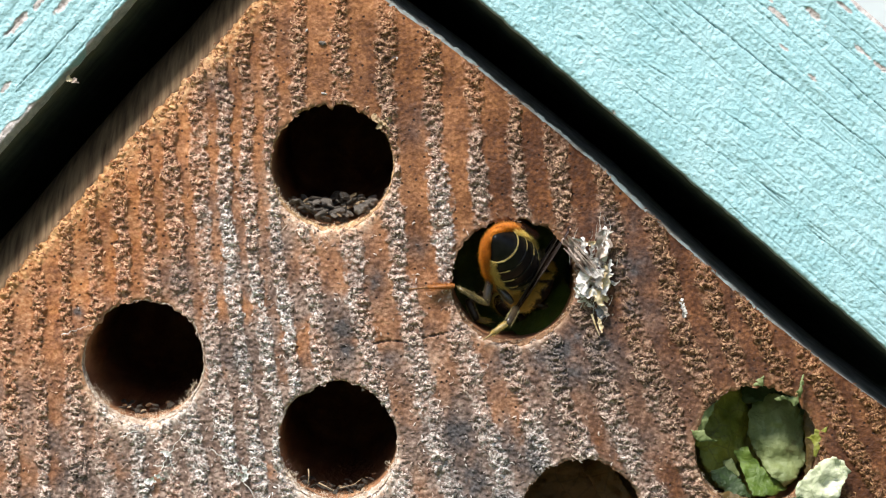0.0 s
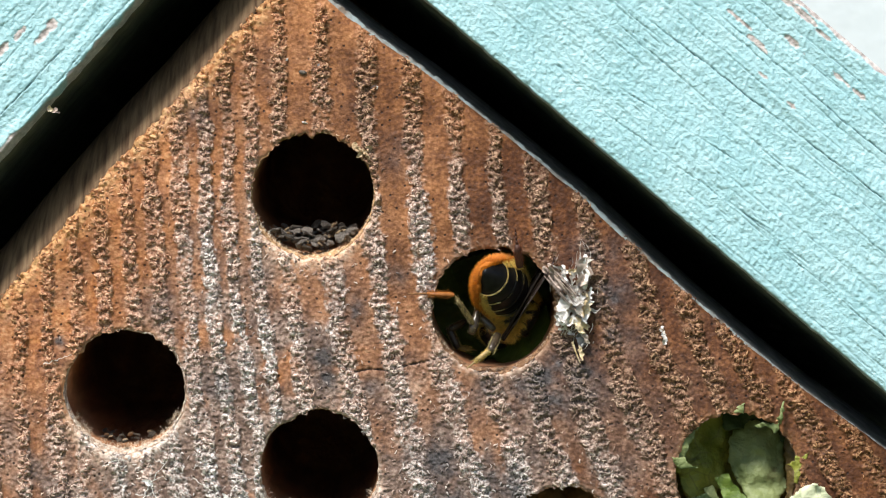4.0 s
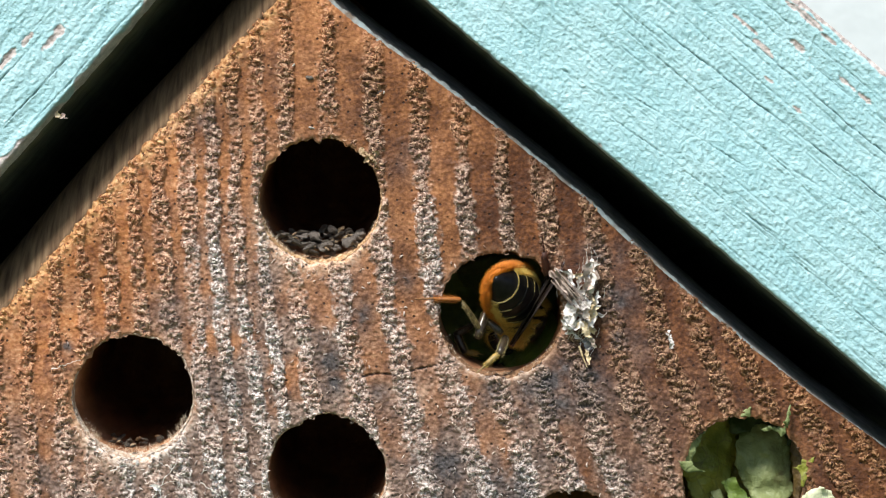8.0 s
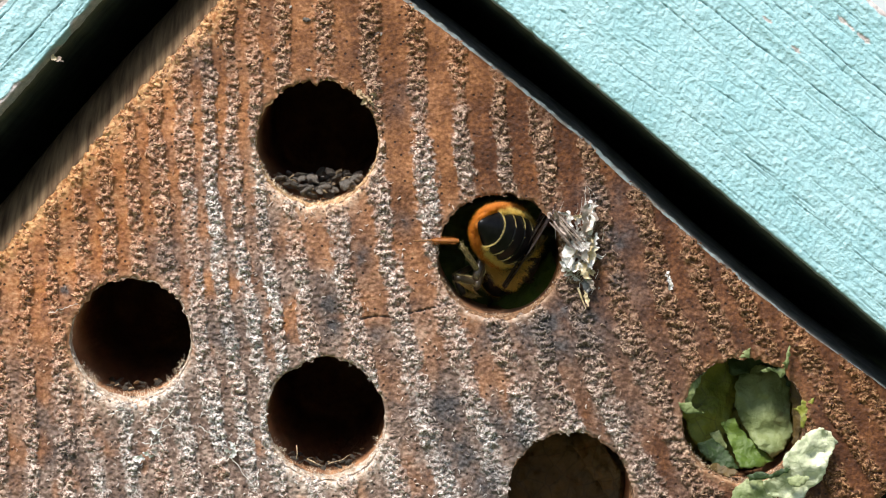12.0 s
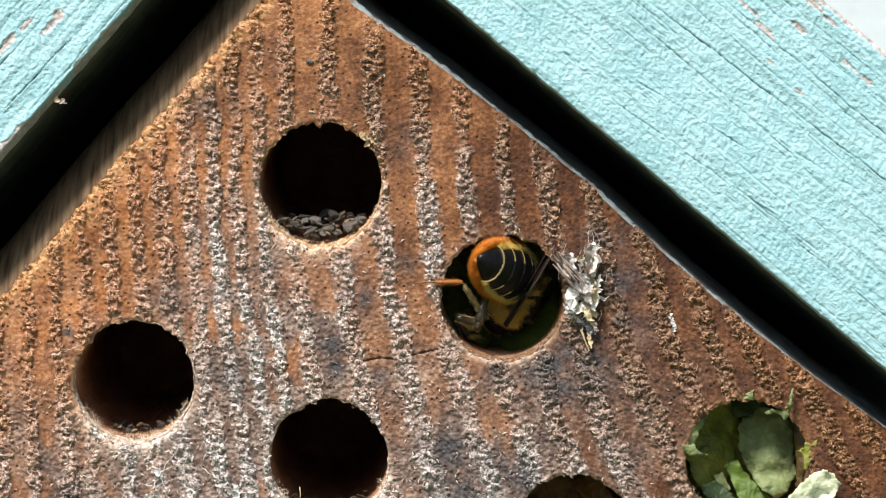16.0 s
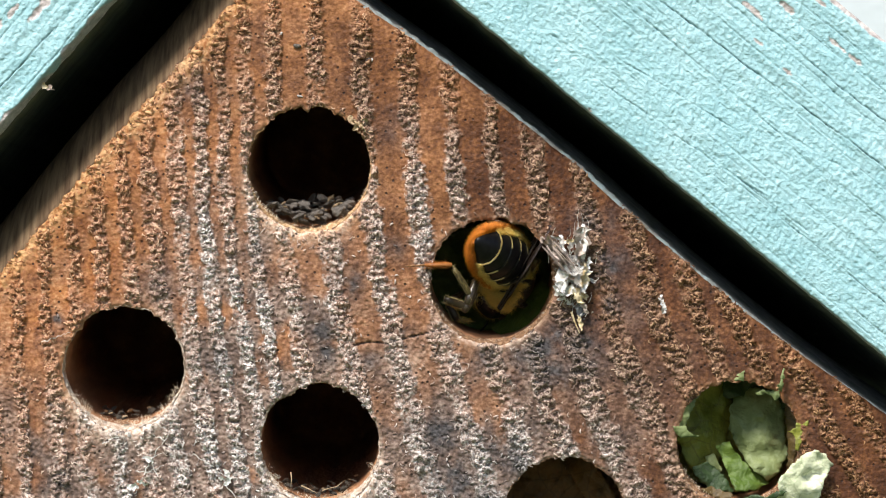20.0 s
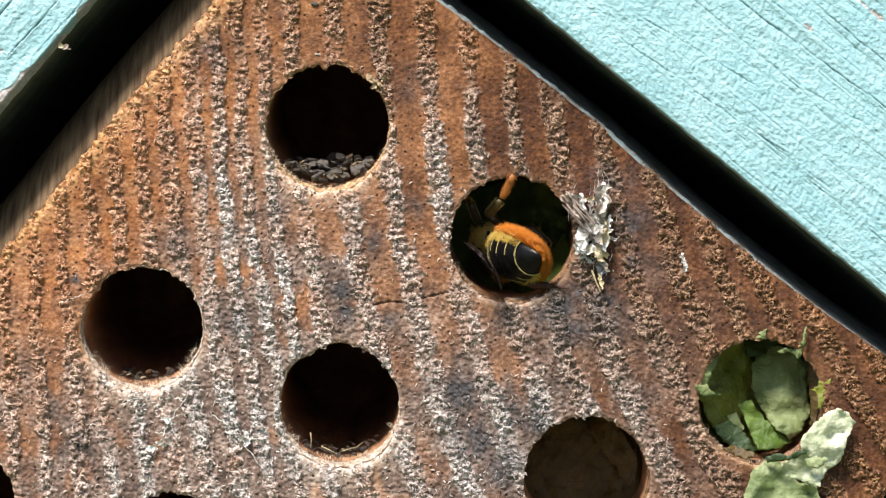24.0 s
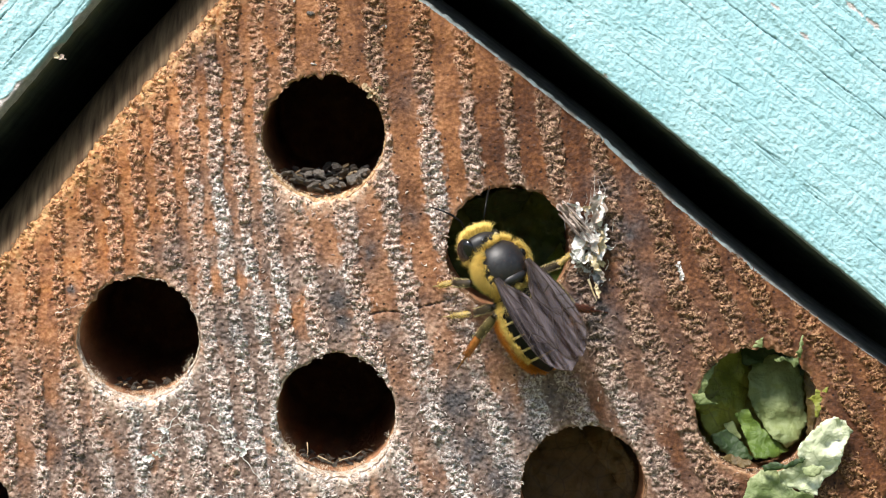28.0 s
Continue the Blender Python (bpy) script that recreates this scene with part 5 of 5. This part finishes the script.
# wings: smoky membranes with veins, folded back over the abdomen
def wing(sx, length, width, name, lift, spread):
    ob = new(name)
    ob.parent = bee
    n, m = 26, 7
    verts, faces = [], []
    for i in range(n):
        s = i / (n - 1)
        lead = -0.26 * width * math.sin(math.pi * s) + 0.42 * width * max(0.0, (s - 0.78) / 0.22) ** 2.2
        w = width * float(np.interp(s, (0, 0.12, 0.3, 0.5, 0.68, 0.8, 0.9, 0.96, 1.0), (0.14, 0.36, 0.80, 1.06, 1.12, 1.06, 0.86, 0.55, 0.06)))
        for j in range(m):
            q = j / (m - 1)
            verts.append(Vector((sx * (lead + w * q) * -1, -length * s, 0.10 * math.sin(6 * q + 3 * s) + 0.15 * s * (1 - q))) * MM)
    k = len(verts)
    verts += [v - Vector((0, 0, 0.012 * MM)) for v in verts]
    for i in range(n - 1):
        for j in range(m - 1):
            a, b, c, d = i * m + j, i * m + j + 1, (i + 1) * m + j + 1, (i + 1) * m + j
            faces += [(a, b, c, d), (k + d, k + c, k + b, k + a)]
    mesh_of("membrane", verts, faces, M_WING, ob, "smoky translucent membrane")

    def at(s, q):
        i, j = s * (n - 1), q * (m - 1)
        a, b = min(int(i), n - 2), min(int(j), m - 2)
        u, v = i - a, j - b
        g = lambda e, f: verts[e * m + f]
        return (g(a, b) * (1 - u) + g(a + 1, b) * u) * (1 - v) + (g(a, b + 1) * (1 - u) + g(a + 1, b + 1) * u) * v + Vector((0, 0, 0.015 * MM))

    for run in (((0, 0.0), (0.3, 0.0), (0.65, 0.0), (0.9, 0.02)), ((0, 0.3), (0.3, 0.25), (0.55, 0.3), (0.72, 0.15), (0.82, 0.02)), ((0.02, 0.6), (0.25, 0.6), (0.5, 0.6), (0.6, 0.42), (0.55, 0.3)), ((0.02, 0.9), (0.3, 0.92), (0.5, 0.6)), ((0.3, 0.25), (0.34, 0.6)), ((0.6, 0.42), (0.8, 0.55)), ((0.5, 0.6), (0.68, 0.8)), ((0.55, 0.3), (0.60, 0.02)), ((0.42, 0.28), (0.45, 0.02)), ((0.68, 0.2), (0.78, 0.3), (0.92, 0.35)), ((0.6, 0.8), (0.8, 0.95)), ((0.1, 0.02), (0.3, 0.12), (0.5, 0.12), (0.72, 0.03))):
        pts = []
        for (a, b), (c, d) in zip(run, run[1:]):
            pts += [at(a + (c - a) * e / 4, b + (d - b) * e / 4) for e in range(4)]
        pts.append(at(*run[-1]))
        loft("vein", tube_rows(pts, [0.026 * MM] * len(pts), 5), M_VEIN, ob, cap=True)
    ob.matrix_basis = pose(sx * 1.55 * MM, (-0.55 if sx < 0 else -0.3) * MM, lift * MM, -6, sx * -4, sx * spread)
    return ob


fore = [wing(-1, 8.7, 2.8, "forewing", 1.40, -7), wing(1, 8.2, 2.65, "forewing", 1.60, 8)]
hind = [wing(-1, 6.2, 2.3, "hindwing", 1.25, -8), wing(1, 6.0, 2.1, "hindwing", 1.35, 7)]


# legs: three pieces each, hung at their joints
def leg_piece(name, length, thick, material, label, hairs, seed, hair_mat, foot=False, flat=1.0):
    ob = new(name)
    ob.parent = bee
    body = length * (0.58 if flat > 1 else 0.66) if foot else length
    pts = [Vector((0, body * s, 0)) for s in (0, 0.15, 0.45, 0.75, 1.0)]
    loft("limb", [[Vector((q.x * flat, q.y, q.z * (0.8 if flat > 1 else 1.0))) * MM for q in r] for r in tube_rows(pts, [thick * w for w in ((0.80, 1.0, 1.0, 0.92, 0.60) if flat > 1 else (0.55, 0.85, 1.0, 1.05, 0.7))], 12)], material, ob, label, cap=True)
    if foot:
        for k in range(4):
            y0, y1 = body + (length - body) * k / 4, body + (length - body) * (k + 1) / 4
            pts = [Vector((0, y0, -0.02 * k)), Vector((0, (y0 + y1) / 2, -0.02 * k)), Vector((0, y1, -0.02 * k))]
            loft("foot_joint", [[q * MM for q in r] for r in tube_rows(pts, [thick * w * (1.0 - 0.14 * k) for w in (0.30, 0.42, 0.36)], 8)], {M_YELLOW: M_PALEFOOT, M_RUST: M_DARKFOOT}.get(hair_mat, M_FOOTTIP), ob, "thin foot joint", cap=True)
    rnd = random.Random(seed)
    roots = []
    for _ in range(hairs):
        a, s = rnd.uniform(0, 6.28), rnd.uniform(0.08, 1)
        if flat > 1 and not foot:
            # a shin is fringed along its two edges
            a = rnd.choice((0, math.pi)) + rnd.gauss(0, 0.4)
        n = Vector((math.cos(a), 0.5, math.sin(a)))
        roots.append((Vector((math.cos(a) * thick * 0.9 * flat, body * s, math.sin(a) * thick * 0.9)), n))
    fur("leg_hair", roots, hair_mat, ob, "", seed, 0.30 if foot and flat > 1 else 0.22, 0.0065, (0, 0.8, 0))
    return ob


# lengths, and joints in plan units and depth: in the hole, and after the turn
LEGS = {
    "hind_l": (2.3, 2.6, 3.5, ((872, 500, 1.4), (850, 525, 0.8), (818, 480, -0.2), (740, 474, -0.7)), ((900, 480, 5), (866, 455, 3.0), (892, 426, 0.4), (922, 366, -0.6))),
    "hind_r": (2.3, 2.3, 3.2, ((930, 510, 5), (950, 490, 4.0), (976, 434, 0.7), (970, 374, -0.7)), ((880, 500, 5), (850, 556, 2.5), (864, 590, 0.3), (908, 640, -0.7))),
    "middle_l": (1.9, 1.9, 2.4, ((885, 505, 1.6), (914, 541, 1.0), (898, 570, -0.1), (867, 596, -0.3)), ((890, 490, 6), (850, 470, 5), (835, 430, 4), (830, 420, 7))),
    "middle_r": (1.9, 1.9, 2.4, ((930, 530, 6), (965, 545, 6), (985, 560, 6), (990, 540, 8)), ((910, 490, 6), (945, 480, 6), (965, 500, 6), (985, 520, 8))),
    "front_l": (1.7, 1.6, 2.0, ((860, 520, 7.0), (830, 536, 6.6), (844, 568, 6.4), (866, 572, 7.2)), ((890, 500, 7), (860, 520, 7.5), (845, 500, 8), (840, 480, 9))),
    "front_r": (1.7, 1.6, 2.0, ((920, 560, 7), (940, 580, 8), (950, 590, 9), (960, 580, 10)), ((910, 500, 8), (930, 510, 9), (950, 500, 9), (960, 480, 10))),
}
# where one hind leg is held just after the turn
SIDEWAYS = ((885, 500, 5), (905, 545, 2.5), (935, 578, 0.5), (1012, 588, -0.7))
# how the legs are held in the hole, by the time

def rim_foot(x, y, z):
    """A hind leg whose foot reaches up to the hole's rim at that place."""
    return (930, 510, 5), (956, 500, 4.0), (x + 7, y + 54, z + 0.9), (x, y, z)


HELD = {
    "hind_l": ((0.0, ((868, 488, 1.0), (860, 538, 0.8), (804, 506, -0.3), (724, 511, -0.7))), (2.0, ((868, 488, 1.0), (858, 535, 0.8), (808, 500, -0.3), (728, 503, -0.7))), (3.0, ((882, 494, 1.4), (872, 528, 0.8), (836, 474, -0.2), (756, 470, -0.7))), (20.5, ((882, 494, 1.4), (869, 524, 0.8), (836, 469, -0.2), (756, 469, -0.7)))),
    "hind_r": ((0.0, ((930, 510, 5), (960, 480, 4.0), (952, 420, 1.2), (886, 377, -0.6))), (1.0, ((930, 510, 5), (960, 480, 4.0), (952, 420, 1.2), (886, 377, -0.6))), (2.0, rim_foot(958, 368, -1.0)), (3.0, rim_foot(944, 372, -1.0)), (6.0, rim_foot(956, 366, -1.0)), (7.0, rim_foot(956, 365, -1.0)), (8.0, rim_foot(983, 376, -1.0)), (9.0, ((930, 510, 5), (968, 492, 5.0), (1000, 446, 2.4), (987, 404, -0.6))), (20.5, ((930, 510, 5), (968, 492, 5.0), (1000, 446, 2.4), (987, 404, -0.6)))),
    "middle_l": ((0.0, ((878, 505, 1.6), (914, 545, 1.0), (900, 570, -0.1), (862, 597, -0.3))), (10.0, ((878, 505, 1.6), (918, 538, 1.0), (908, 566, -0.1), (868, 602, -0.3))), (11.0, ((880, 520, 3.5), (872, 545, 3.0), (836, 540, 2.6), (860, 560, 3.4))), (20.5, ((880, 520, 3.0), (862, 545, 2.4), (822, 530, 1.8), (850, 548, 3.0)))),
}
# how they are held on the way out, by the time
CRAWLING = {
    "hind_l": ((25.5, ((900, 580, -0.6), (872, 600, -1.6), (866, 640, -1.2), (878, 700, -0.5))), (26.0, ((905, 580, -0.8), (870, 592, -2.4), (880, 640, -1.8), (888, 700, -0.4))), (27.0, ((905, 590, -0.8), (876, 600, -2.8), (880, 641, -1.8), (884, 700, -0.4))), (28.0, ((905, 600, -1.0), (878, 618, -3.0), (852, 650, -1.8), (816, 704, -0.4)))),
    "hind_r": ((25.5, ((920, 520, -0.6), (960, 500, -2.0), (1004, 528, -1.6), (1070, 536, -0.6))), (26.0, ((930, 520, -0.8), (966, 496, -2.6), (1010, 531, -1.8), (1072, 538, -0.6))), (27.0, ((945, 545, -1.0), (988, 534, -2.8), (1016, 580, -1.8), (1066, 610, -0.5))), (28.0, ((945, 560, -1.0), (982, 560, -2.8), (1016, 603, -1.8), (1068, 614, -0.5)))),
    "middle_l": ((25.5, ((890, 540, -0.4), (860, 560, -1.0), (842, 580, -0.8), (850, 610, -0.3))), (26.0, ((892, 560, -0.8), (848, 566, -2.0), (836, 592, -1.2), (850, 625, -0.3))), (27.0, ((905, 575, -1.2), (860, 580, -2.4), (824, 592, -1.2), (786, 606, -0.3))), (28.0, ((905, 590, -1.4), (876, 600, -2.8), (839, 611, -1.3), (790, 616, -0.3)))),
    "middle_r": ((25.5, ((915, 500, -0.4), (960, 490, -1.6), (990, 478, -1.0), (1016, 500, -0.5))), (26.0, ((930, 510, -0.8), (965, 496, -2.0), (996, 478, -1.4), (1022, 500, -0.5))), (27.0, ((930, 530, -1.0), (966, 516, -2.0), (994, 502, -1.2), (1026, 520, -0.5))), (28.0, ((925, 545, -1.4), (962, 540, -1.8), (990, 530, -0.8), (1012, 516, -0.3)))),
    "front_l": ((25.5, ((880, 480, 3.0), (862, 500, 3.0), (846, 520, 3.4), (850, 540, 4.0))), (26.0, ((880, 500, 0.6), (856, 520, 1.0), (840, 540, 1.4), (846, 560, 2.4))), (27.0, ((880, 525, -0.8), (846, 512, -1.4), (814, 512, -0.8), (836, 545, 0.2))), (28.0, ((880, 545, -1.4), (840, 558, -2.0), (810, 556, -1.2), (776, 562, -0.2)))),
    "front_r": ((25.5, ((900, 470, 3.0), (915, 460, 3.4), (925, 450, 4.0), (930, 440, 5.0))), (27.0, ((890, 500, -0.6), (905, 490, 0.0), (890, 470, 1.0), (875, 460, 2.0))), (28.0, ((885, 515, -1.2), (900, 500, -0.6), (880, 480, 0.2), (862, 470, 1.0)))),
}
# both hind feet braced on the rim in the middle of the turn
BRACED = {"hind_l": ((890, 520, 3.5), (862, 532, 1.2), (835, 511, -0.3), (756, 468, -0.9)), "hind_r": ((915, 520, 3.5), (958, 530, 1.0), (997, 533, -0.7), (1070, 538, -1.0))}
legs = {}
for n, (key, row) in enumerate(LEGS.items()):
    fat = 1.0 if key.startswith("hind") else 0.85
    # right hind foot is dark red: its shade in the hole put into colour
    legs[key] = (leg_piece("femur", row[0], 0.33 * fat, M_THIGH, "dark brown thigh", 90, 500 + n, M_LEGHAIR),
                 leg_piece("tibia", row[1], 0.29 * fat, M_LEG if fat == 1.0 else M_THIGH, "olive hairy shin" if fat == 1.0 else "dark shin with pale hair", 330, 520 + n, M_LEGHAIR, flat=1.25),
                 leg_piece("tarsus", row[2], 0.23 if fat == 1.0 else 0.20, (M_TARSUS if key == "hind_l" else M_DARKFOOT) if key.startswith("hind") else M_PALEFOOT, "orange hairy foot" if key.startswith("hind") else "pale haired foot", 300, 540 + n, (M_FOOTHAIR if key == "hind_l" else M_RUST) if key.startswith("hind") else M_YELLOW, True, 1.3 if fat == 1.0 else 1.0))


# ---- how the bee moves ----
def basis(ahead, back):
    f = Vector(ahead).normalized()
    u = Vector(back)
    u = (u - f * u.dot(f)).normalized()
    x = f.cross(u)
    return Matrix((x, f, u)).transposed().to_4x4()


# while it works in the hole: seconds, last plate's place, its depth, abdomen's way ahead and back
WORK = (
    (0.0, 903, 443, -1.6, (0.30, 0.86, -0.42), (0.72, -0.45, -0.45)),
    (1.0, 899, 442, -1.6, (0.34, 0.86, -0.38), (0.70, -0.48, -0.45)),
    (2.0, 900, 452, -1.5, (0.42, 0.84, -0.34), (0.62, -0.60, -0.45)),
    (3.0, 921, 452, -1.4, (0.30, 0.91, -0.28), (0.72, -0.34, -0.50)),
    (6.0, 918, 456, -1.4, (0.30, 0.91, -0.28), (0.72, -0.34, -0.50)),
    (7.0, 924, 456, -1.4, (0.30, 0.91, -0.28), (0.72, -0.34, -0.50)),
    (8.0, 927, 458, -1.4, (0.30, 0.91, -0.28), (0.72, -0.34, -0.50)),
    (9.0, 916, 455, -1.5, (0.42, 0.85, -0.28), (0.64, -0.62, -0.40)),
    (10.0, 908, 456, -1.5, (0.44, 0.84, -0.28), (0.66, -0.62, -0.38)),
    (11.0, 902, 464, -1.5, (0.46, 0.84, -0.22), (0.68, -0.62, -0.34)),
    (12.0, 906, 457, -1.6, (0.48, 0.83, -0.24), (0.68, -0.62, -0.34)),
    (15.0, 900, 443, -1.7, (0.48, 0.82, -0.28), (0.68, -0.62, -0.36)),
    (16.0, 899, 444, -1.7, (0.50, 0.82, -0.24), (0.68, -0.62, -0.32)),
    (17.0, 896, 442, -1.7, (0.50, 0.82, -0.26), (0.68, -0.62, -0.34)),
    (18.0, 913, 453, -1.5, (0.45, 0.84, -0.24), (0.66, -0.62, -0.36)),
    (19.0, 919, 448, -1.5, (0.42, 0.84, -0.30), (0.64, -0.62, -0.42)),
    (20.0, 912, 447, -1.6, (0.44, 0.84, -0.30), (0.66, -0.62, -0.40)),
    (20.5, 902, 444, -1.6, (0.44, 0.84, -0.32), (0.66, -0.62, -0.42)),
    (22.4, 910, 470, -1.5, (0.44, 0.84, -0.28), (0.66, -0.60, -0.44)),
)
# the turn round in the hole; from here the thorax follows the abdomen
TURN = (
    (22.7, 884, 488, -1.6, (0.42, 0.88, -0.16), (0.52, -0.45, -0.66)),
    (22.9, 886, 526, -1.7, (0.18, 0.95, -0.10), (0.30, -0.20, -0.92)),
    (23.0, 894, 549, -1.8, (0.03, 0.98, 0.10), (0.06, 0.05, -0.99)),
    (23.2, 914, 578, -2.4, (0.00, 0.98, 0.10), (-0.06, 0.0, -0.98)),
    (23.4, 946, 556, -2.0, (-0.34, 0.93, -0.06), (-0.42, -0.25, -0.84)),
    (23.7, 938, 551, -1.8, (-0.36, 0.93, 0.02), (-0.62, -0.34, -0.60)),
    (24.0, 922, 545, -1.8, (-0.36, 0.93, 0.06), (-0.66, -0.36, -0.50)),
    (24.4, 922, 537, -1.8, (-0.42, 0.89, 0.14), (-0.70, -0.42, -0.34)),
    (24.7, 904, 528, -1.6, (-0.38, 0.90, 0.20), (-0.80, -0.42, 0.0)),
    (25.0, 885, 520, -1.5, (-0.36, 0.90, 0.24), (-0.82, -0.42, 0.12)),
    (25.2, 892, 520, -1.6, (-0.34, 0.88, 0.32), (-0.78, -0.48, 0.20)),
    (25.3, 908, 553, -2.2, (-0.26, 0.66, 0.70), (-0.46, -0.74, 0.46)),
    (25.4, 920, 592, -2.6, (-0.22, 0.46, 0.86), (-0.36, -0.86, 0.38)),
)
# crawling out: seconds, middle of the thorax, its depth, tail's place and depth, lean of the back to a side, turn of the head
CRAWL = (
    (25.5, 884, 472, 3.4, 938, 606, -3.2, -0.80, 0),
    (25.6, 888, 478, 1.8, 951, 620, -3.2, -0.62, 0),
    (25.8, 895, 484, 0.8, 972, 644, -3.2, -0.40, 0),
    (25.9, 900, 486, -0.6, 994, 662, -3.0, -0.25, 5),
    (26.0, 897, 490, -2.0, 1022, 680, -2.6, -0.05, 5),
    (26.2, 904, 492, -2.2, 1014, 690, -2.4, 0.0, 8),
    (26.4, 904, 502, -2.4, 1008, 702, -2.3, 0.12, 4),
    (26.6, 908, 503, -2.4, 1002, 706, -2.3, 0.20, 0),
    (27.0, 905, 502, -2.4, 986, 704, -2.3, 0.32, -2),
    (27.5, 900, 526, -2.5, 1000, 728, -2.3, 0.40, -2),
    (28.0, 894, 529, -2.5, 991, 733, -2.3, 0.46, -8),
)
IN_HOLE = (940, 505, 5.4, (-0.28, 0.78, -0.56), (0.86, -0.10, -0.42))


def belly_pose(x, y, depth, ahead, back):
    m = basis(ahead, back)
    f, u = m.col[1].to_3d(), m.col[2].to_3d()
    return Matrix.Translation(board(x, y, depth) + (f * 0.86 * ABDOMEN - u * 1.0) * MM) @ m


def bee_poses():
    """For each key: seconds, world poses of bee, abdomen and head, and the phase of the legs."""
    keys = []
    for t, x, y, d, f, u in WORK:
        hx, hy, hd, hf, hu = IN_HOLE
        root = Matrix.Translation(board(hx + 0.5 * (x - 906), hy + 0.5 * (y - 450), hd)) @ basis(hf, hu)
        keys.append((t, root, belly_pose(x, y, d, f, u), 0.0, 0.0))
    for t, x, y, d, f, u in TURN:
        ab = belly_pose(x, y, d, f, u)
        ahead = Vector(f) + Vector((0, 0.8, 0))
        m = basis(ahead, u)
        root = Matrix.Translation(ab.translation + m.col[1].to_3d() * 1.7 * MM) @ m
        keys.append((t, root, ab, min(1.0, max(0.0, (t - 22.4) / 0.8)), 0.0))
    for t, x, y, d, tx, ty, td, side, turn in CRAWL:
        th, tail = board(x, y, d), board(tx, ty, td)
        f = (th - tail).normalized()
        m = basis(f, (side, -1, 0.0))
        root = Matrix.Translation(th) @ m
        ab = Matrix.Translation(th - (f * 1.75 + m.col[2].to_3d() * 0.4) * MM) @ m
        keys.append((t, root, ab, 1.0 + min(1.0, (t - 25.2) / 0.35), turn))
    return keys


def joints_at(held, t):
    return [board(*(float(np.interp(t, [h[0] for h in held], [h[1][k][axis] for h in held])) for axis in range(3))) for k in range(4)]


def motions():
    keys = bee_poses()
    walk(bee, [(t, root) for t, root, *_ in keys])
    walk(abdomen, [(t, root.inverted() @ ab) for t, root, ab, *_ in keys])
    walk(head, [(t, pose(float(np.interp(t, (26.2, 27.0, 28.0), (0, -0.75, -0.67))) * MM, float(np.interp(t, (25.3, 25.6, 26.2, 26.9, 27.0, 28.0), (1.55, 1.0, 1.0, 1.55, 1.55, 1.15))) * MM, float(np.interp(t, (25.3, 25.6, 26.2, 26.9), (-0.15, -1.1, -1.1, -0.15))) * MM, float(np.interp(t, (25.3, 25.6, 26.2, 26.9), (-26, -78, -72, -26))), 0, turn)) for t, *_, turn in keys])
    # the wings lie edge-on beside the body while it is in the hole
    home = keys[0][1].inverted()
    for ob, shift in zip((*fore, *hind), (0.0, 0.25, 0.5, 0.75)):
        base, tip = board(914 + 4 * shift, 548, 3.0), board(987 + 5 * shift, 428, 0.8 + shift)
        laid = home @ (Matrix.Translation(base) @ basis(base - tip, (-0.85, -0.16, 0.52)))
        rest = ob.matrix_basis.copy()
        when, left = (25.3, 25.5, 26.2, 27.0, 27.5, 28.0), ob in (fore[0], hind[0])
        raised = [float(np.interp(t, when, (0, -26, -26, -30, -14, 0) if left else (0, -26, -26, -15, -5, 0))) for t, *_ in keys]
        opened = [float(np.interp(t, when, (0, 0, 0, -9, -6, -4) if left else (0, 0, 0, 0, 0, 0))) for t, *_ in keys]
        turning = basis(Vector((-0.6, 0.8, 0.1)), (0.1, -0.25, 0.95))
        turning.translation = board(905, 478 + 6 * shift, 6.0)
        walk(ob, [(t, laid if t < 22.5 else root.inverted() @ turning if t < 23.1 else rest @ pose(0, 0, 0, up, 0, wide)) for (t, root, *_), up, wide in zip(keys, raised, opened)])
    for key, (a, b, c, one, two) in LEGS.items():
        rows = ([], [], [])
        for t, root, _, phase, _ in keys:
            inv = root.inverted()
            pa = [inv @ p for p in joints_at(HELD.get(key, ((0.0, one),)), t)]
            early = min(1.0, max(0.0, (24.7 - t) / 0.3)) if key == "hind_r" else 0.0
            pb = [inv @ board(*Vector(p).lerp(Vector(q), early)) for p, q in zip(two, SIDEWAYS)]
            if key in BRACED:
                hold = float(np.interp(t, (22.4, 22.8, 23.05, 23.35), (0, 1, 1, 0)))
                pb = [p.lerp(inv @ board(*q), hold) for p, q in zip(pb, BRACED[key])]
                pa = [p.lerp(inv @ board(*q), hold) for p, q in zip(pa, BRACED[key])]
            pc = [inv @ p for p in joints_at(CRAWLING[key], t)]
            joints = [p.lerp(q, phase) for p, q in zip(pa, pb)] if phase <= 1 else [p.lerp(q, phase - 1) for p, q in zip(pb, pc)]
            for k in range(3):
                way = joints[k + 1] - joints[k]
                # the broad side of the foot turns to the viewer as the leg leaves the hole
                depth = (inv.to_3x3() @ Vector((0, 1, 0))).normalized()
                broad = depth.cross(way).normalized()
                wide = broad.lerp(depth, 0.85 * max(0.0, 1 - phase)) if key == "hind_l" else broad
                rows[k].append((t, Matrix.Translation(joints[k]) @ basis(way, way.cross(wide) * -1)))
        for ob, r in zip(legs[key], rows):
            walk(ob, r)


motions()
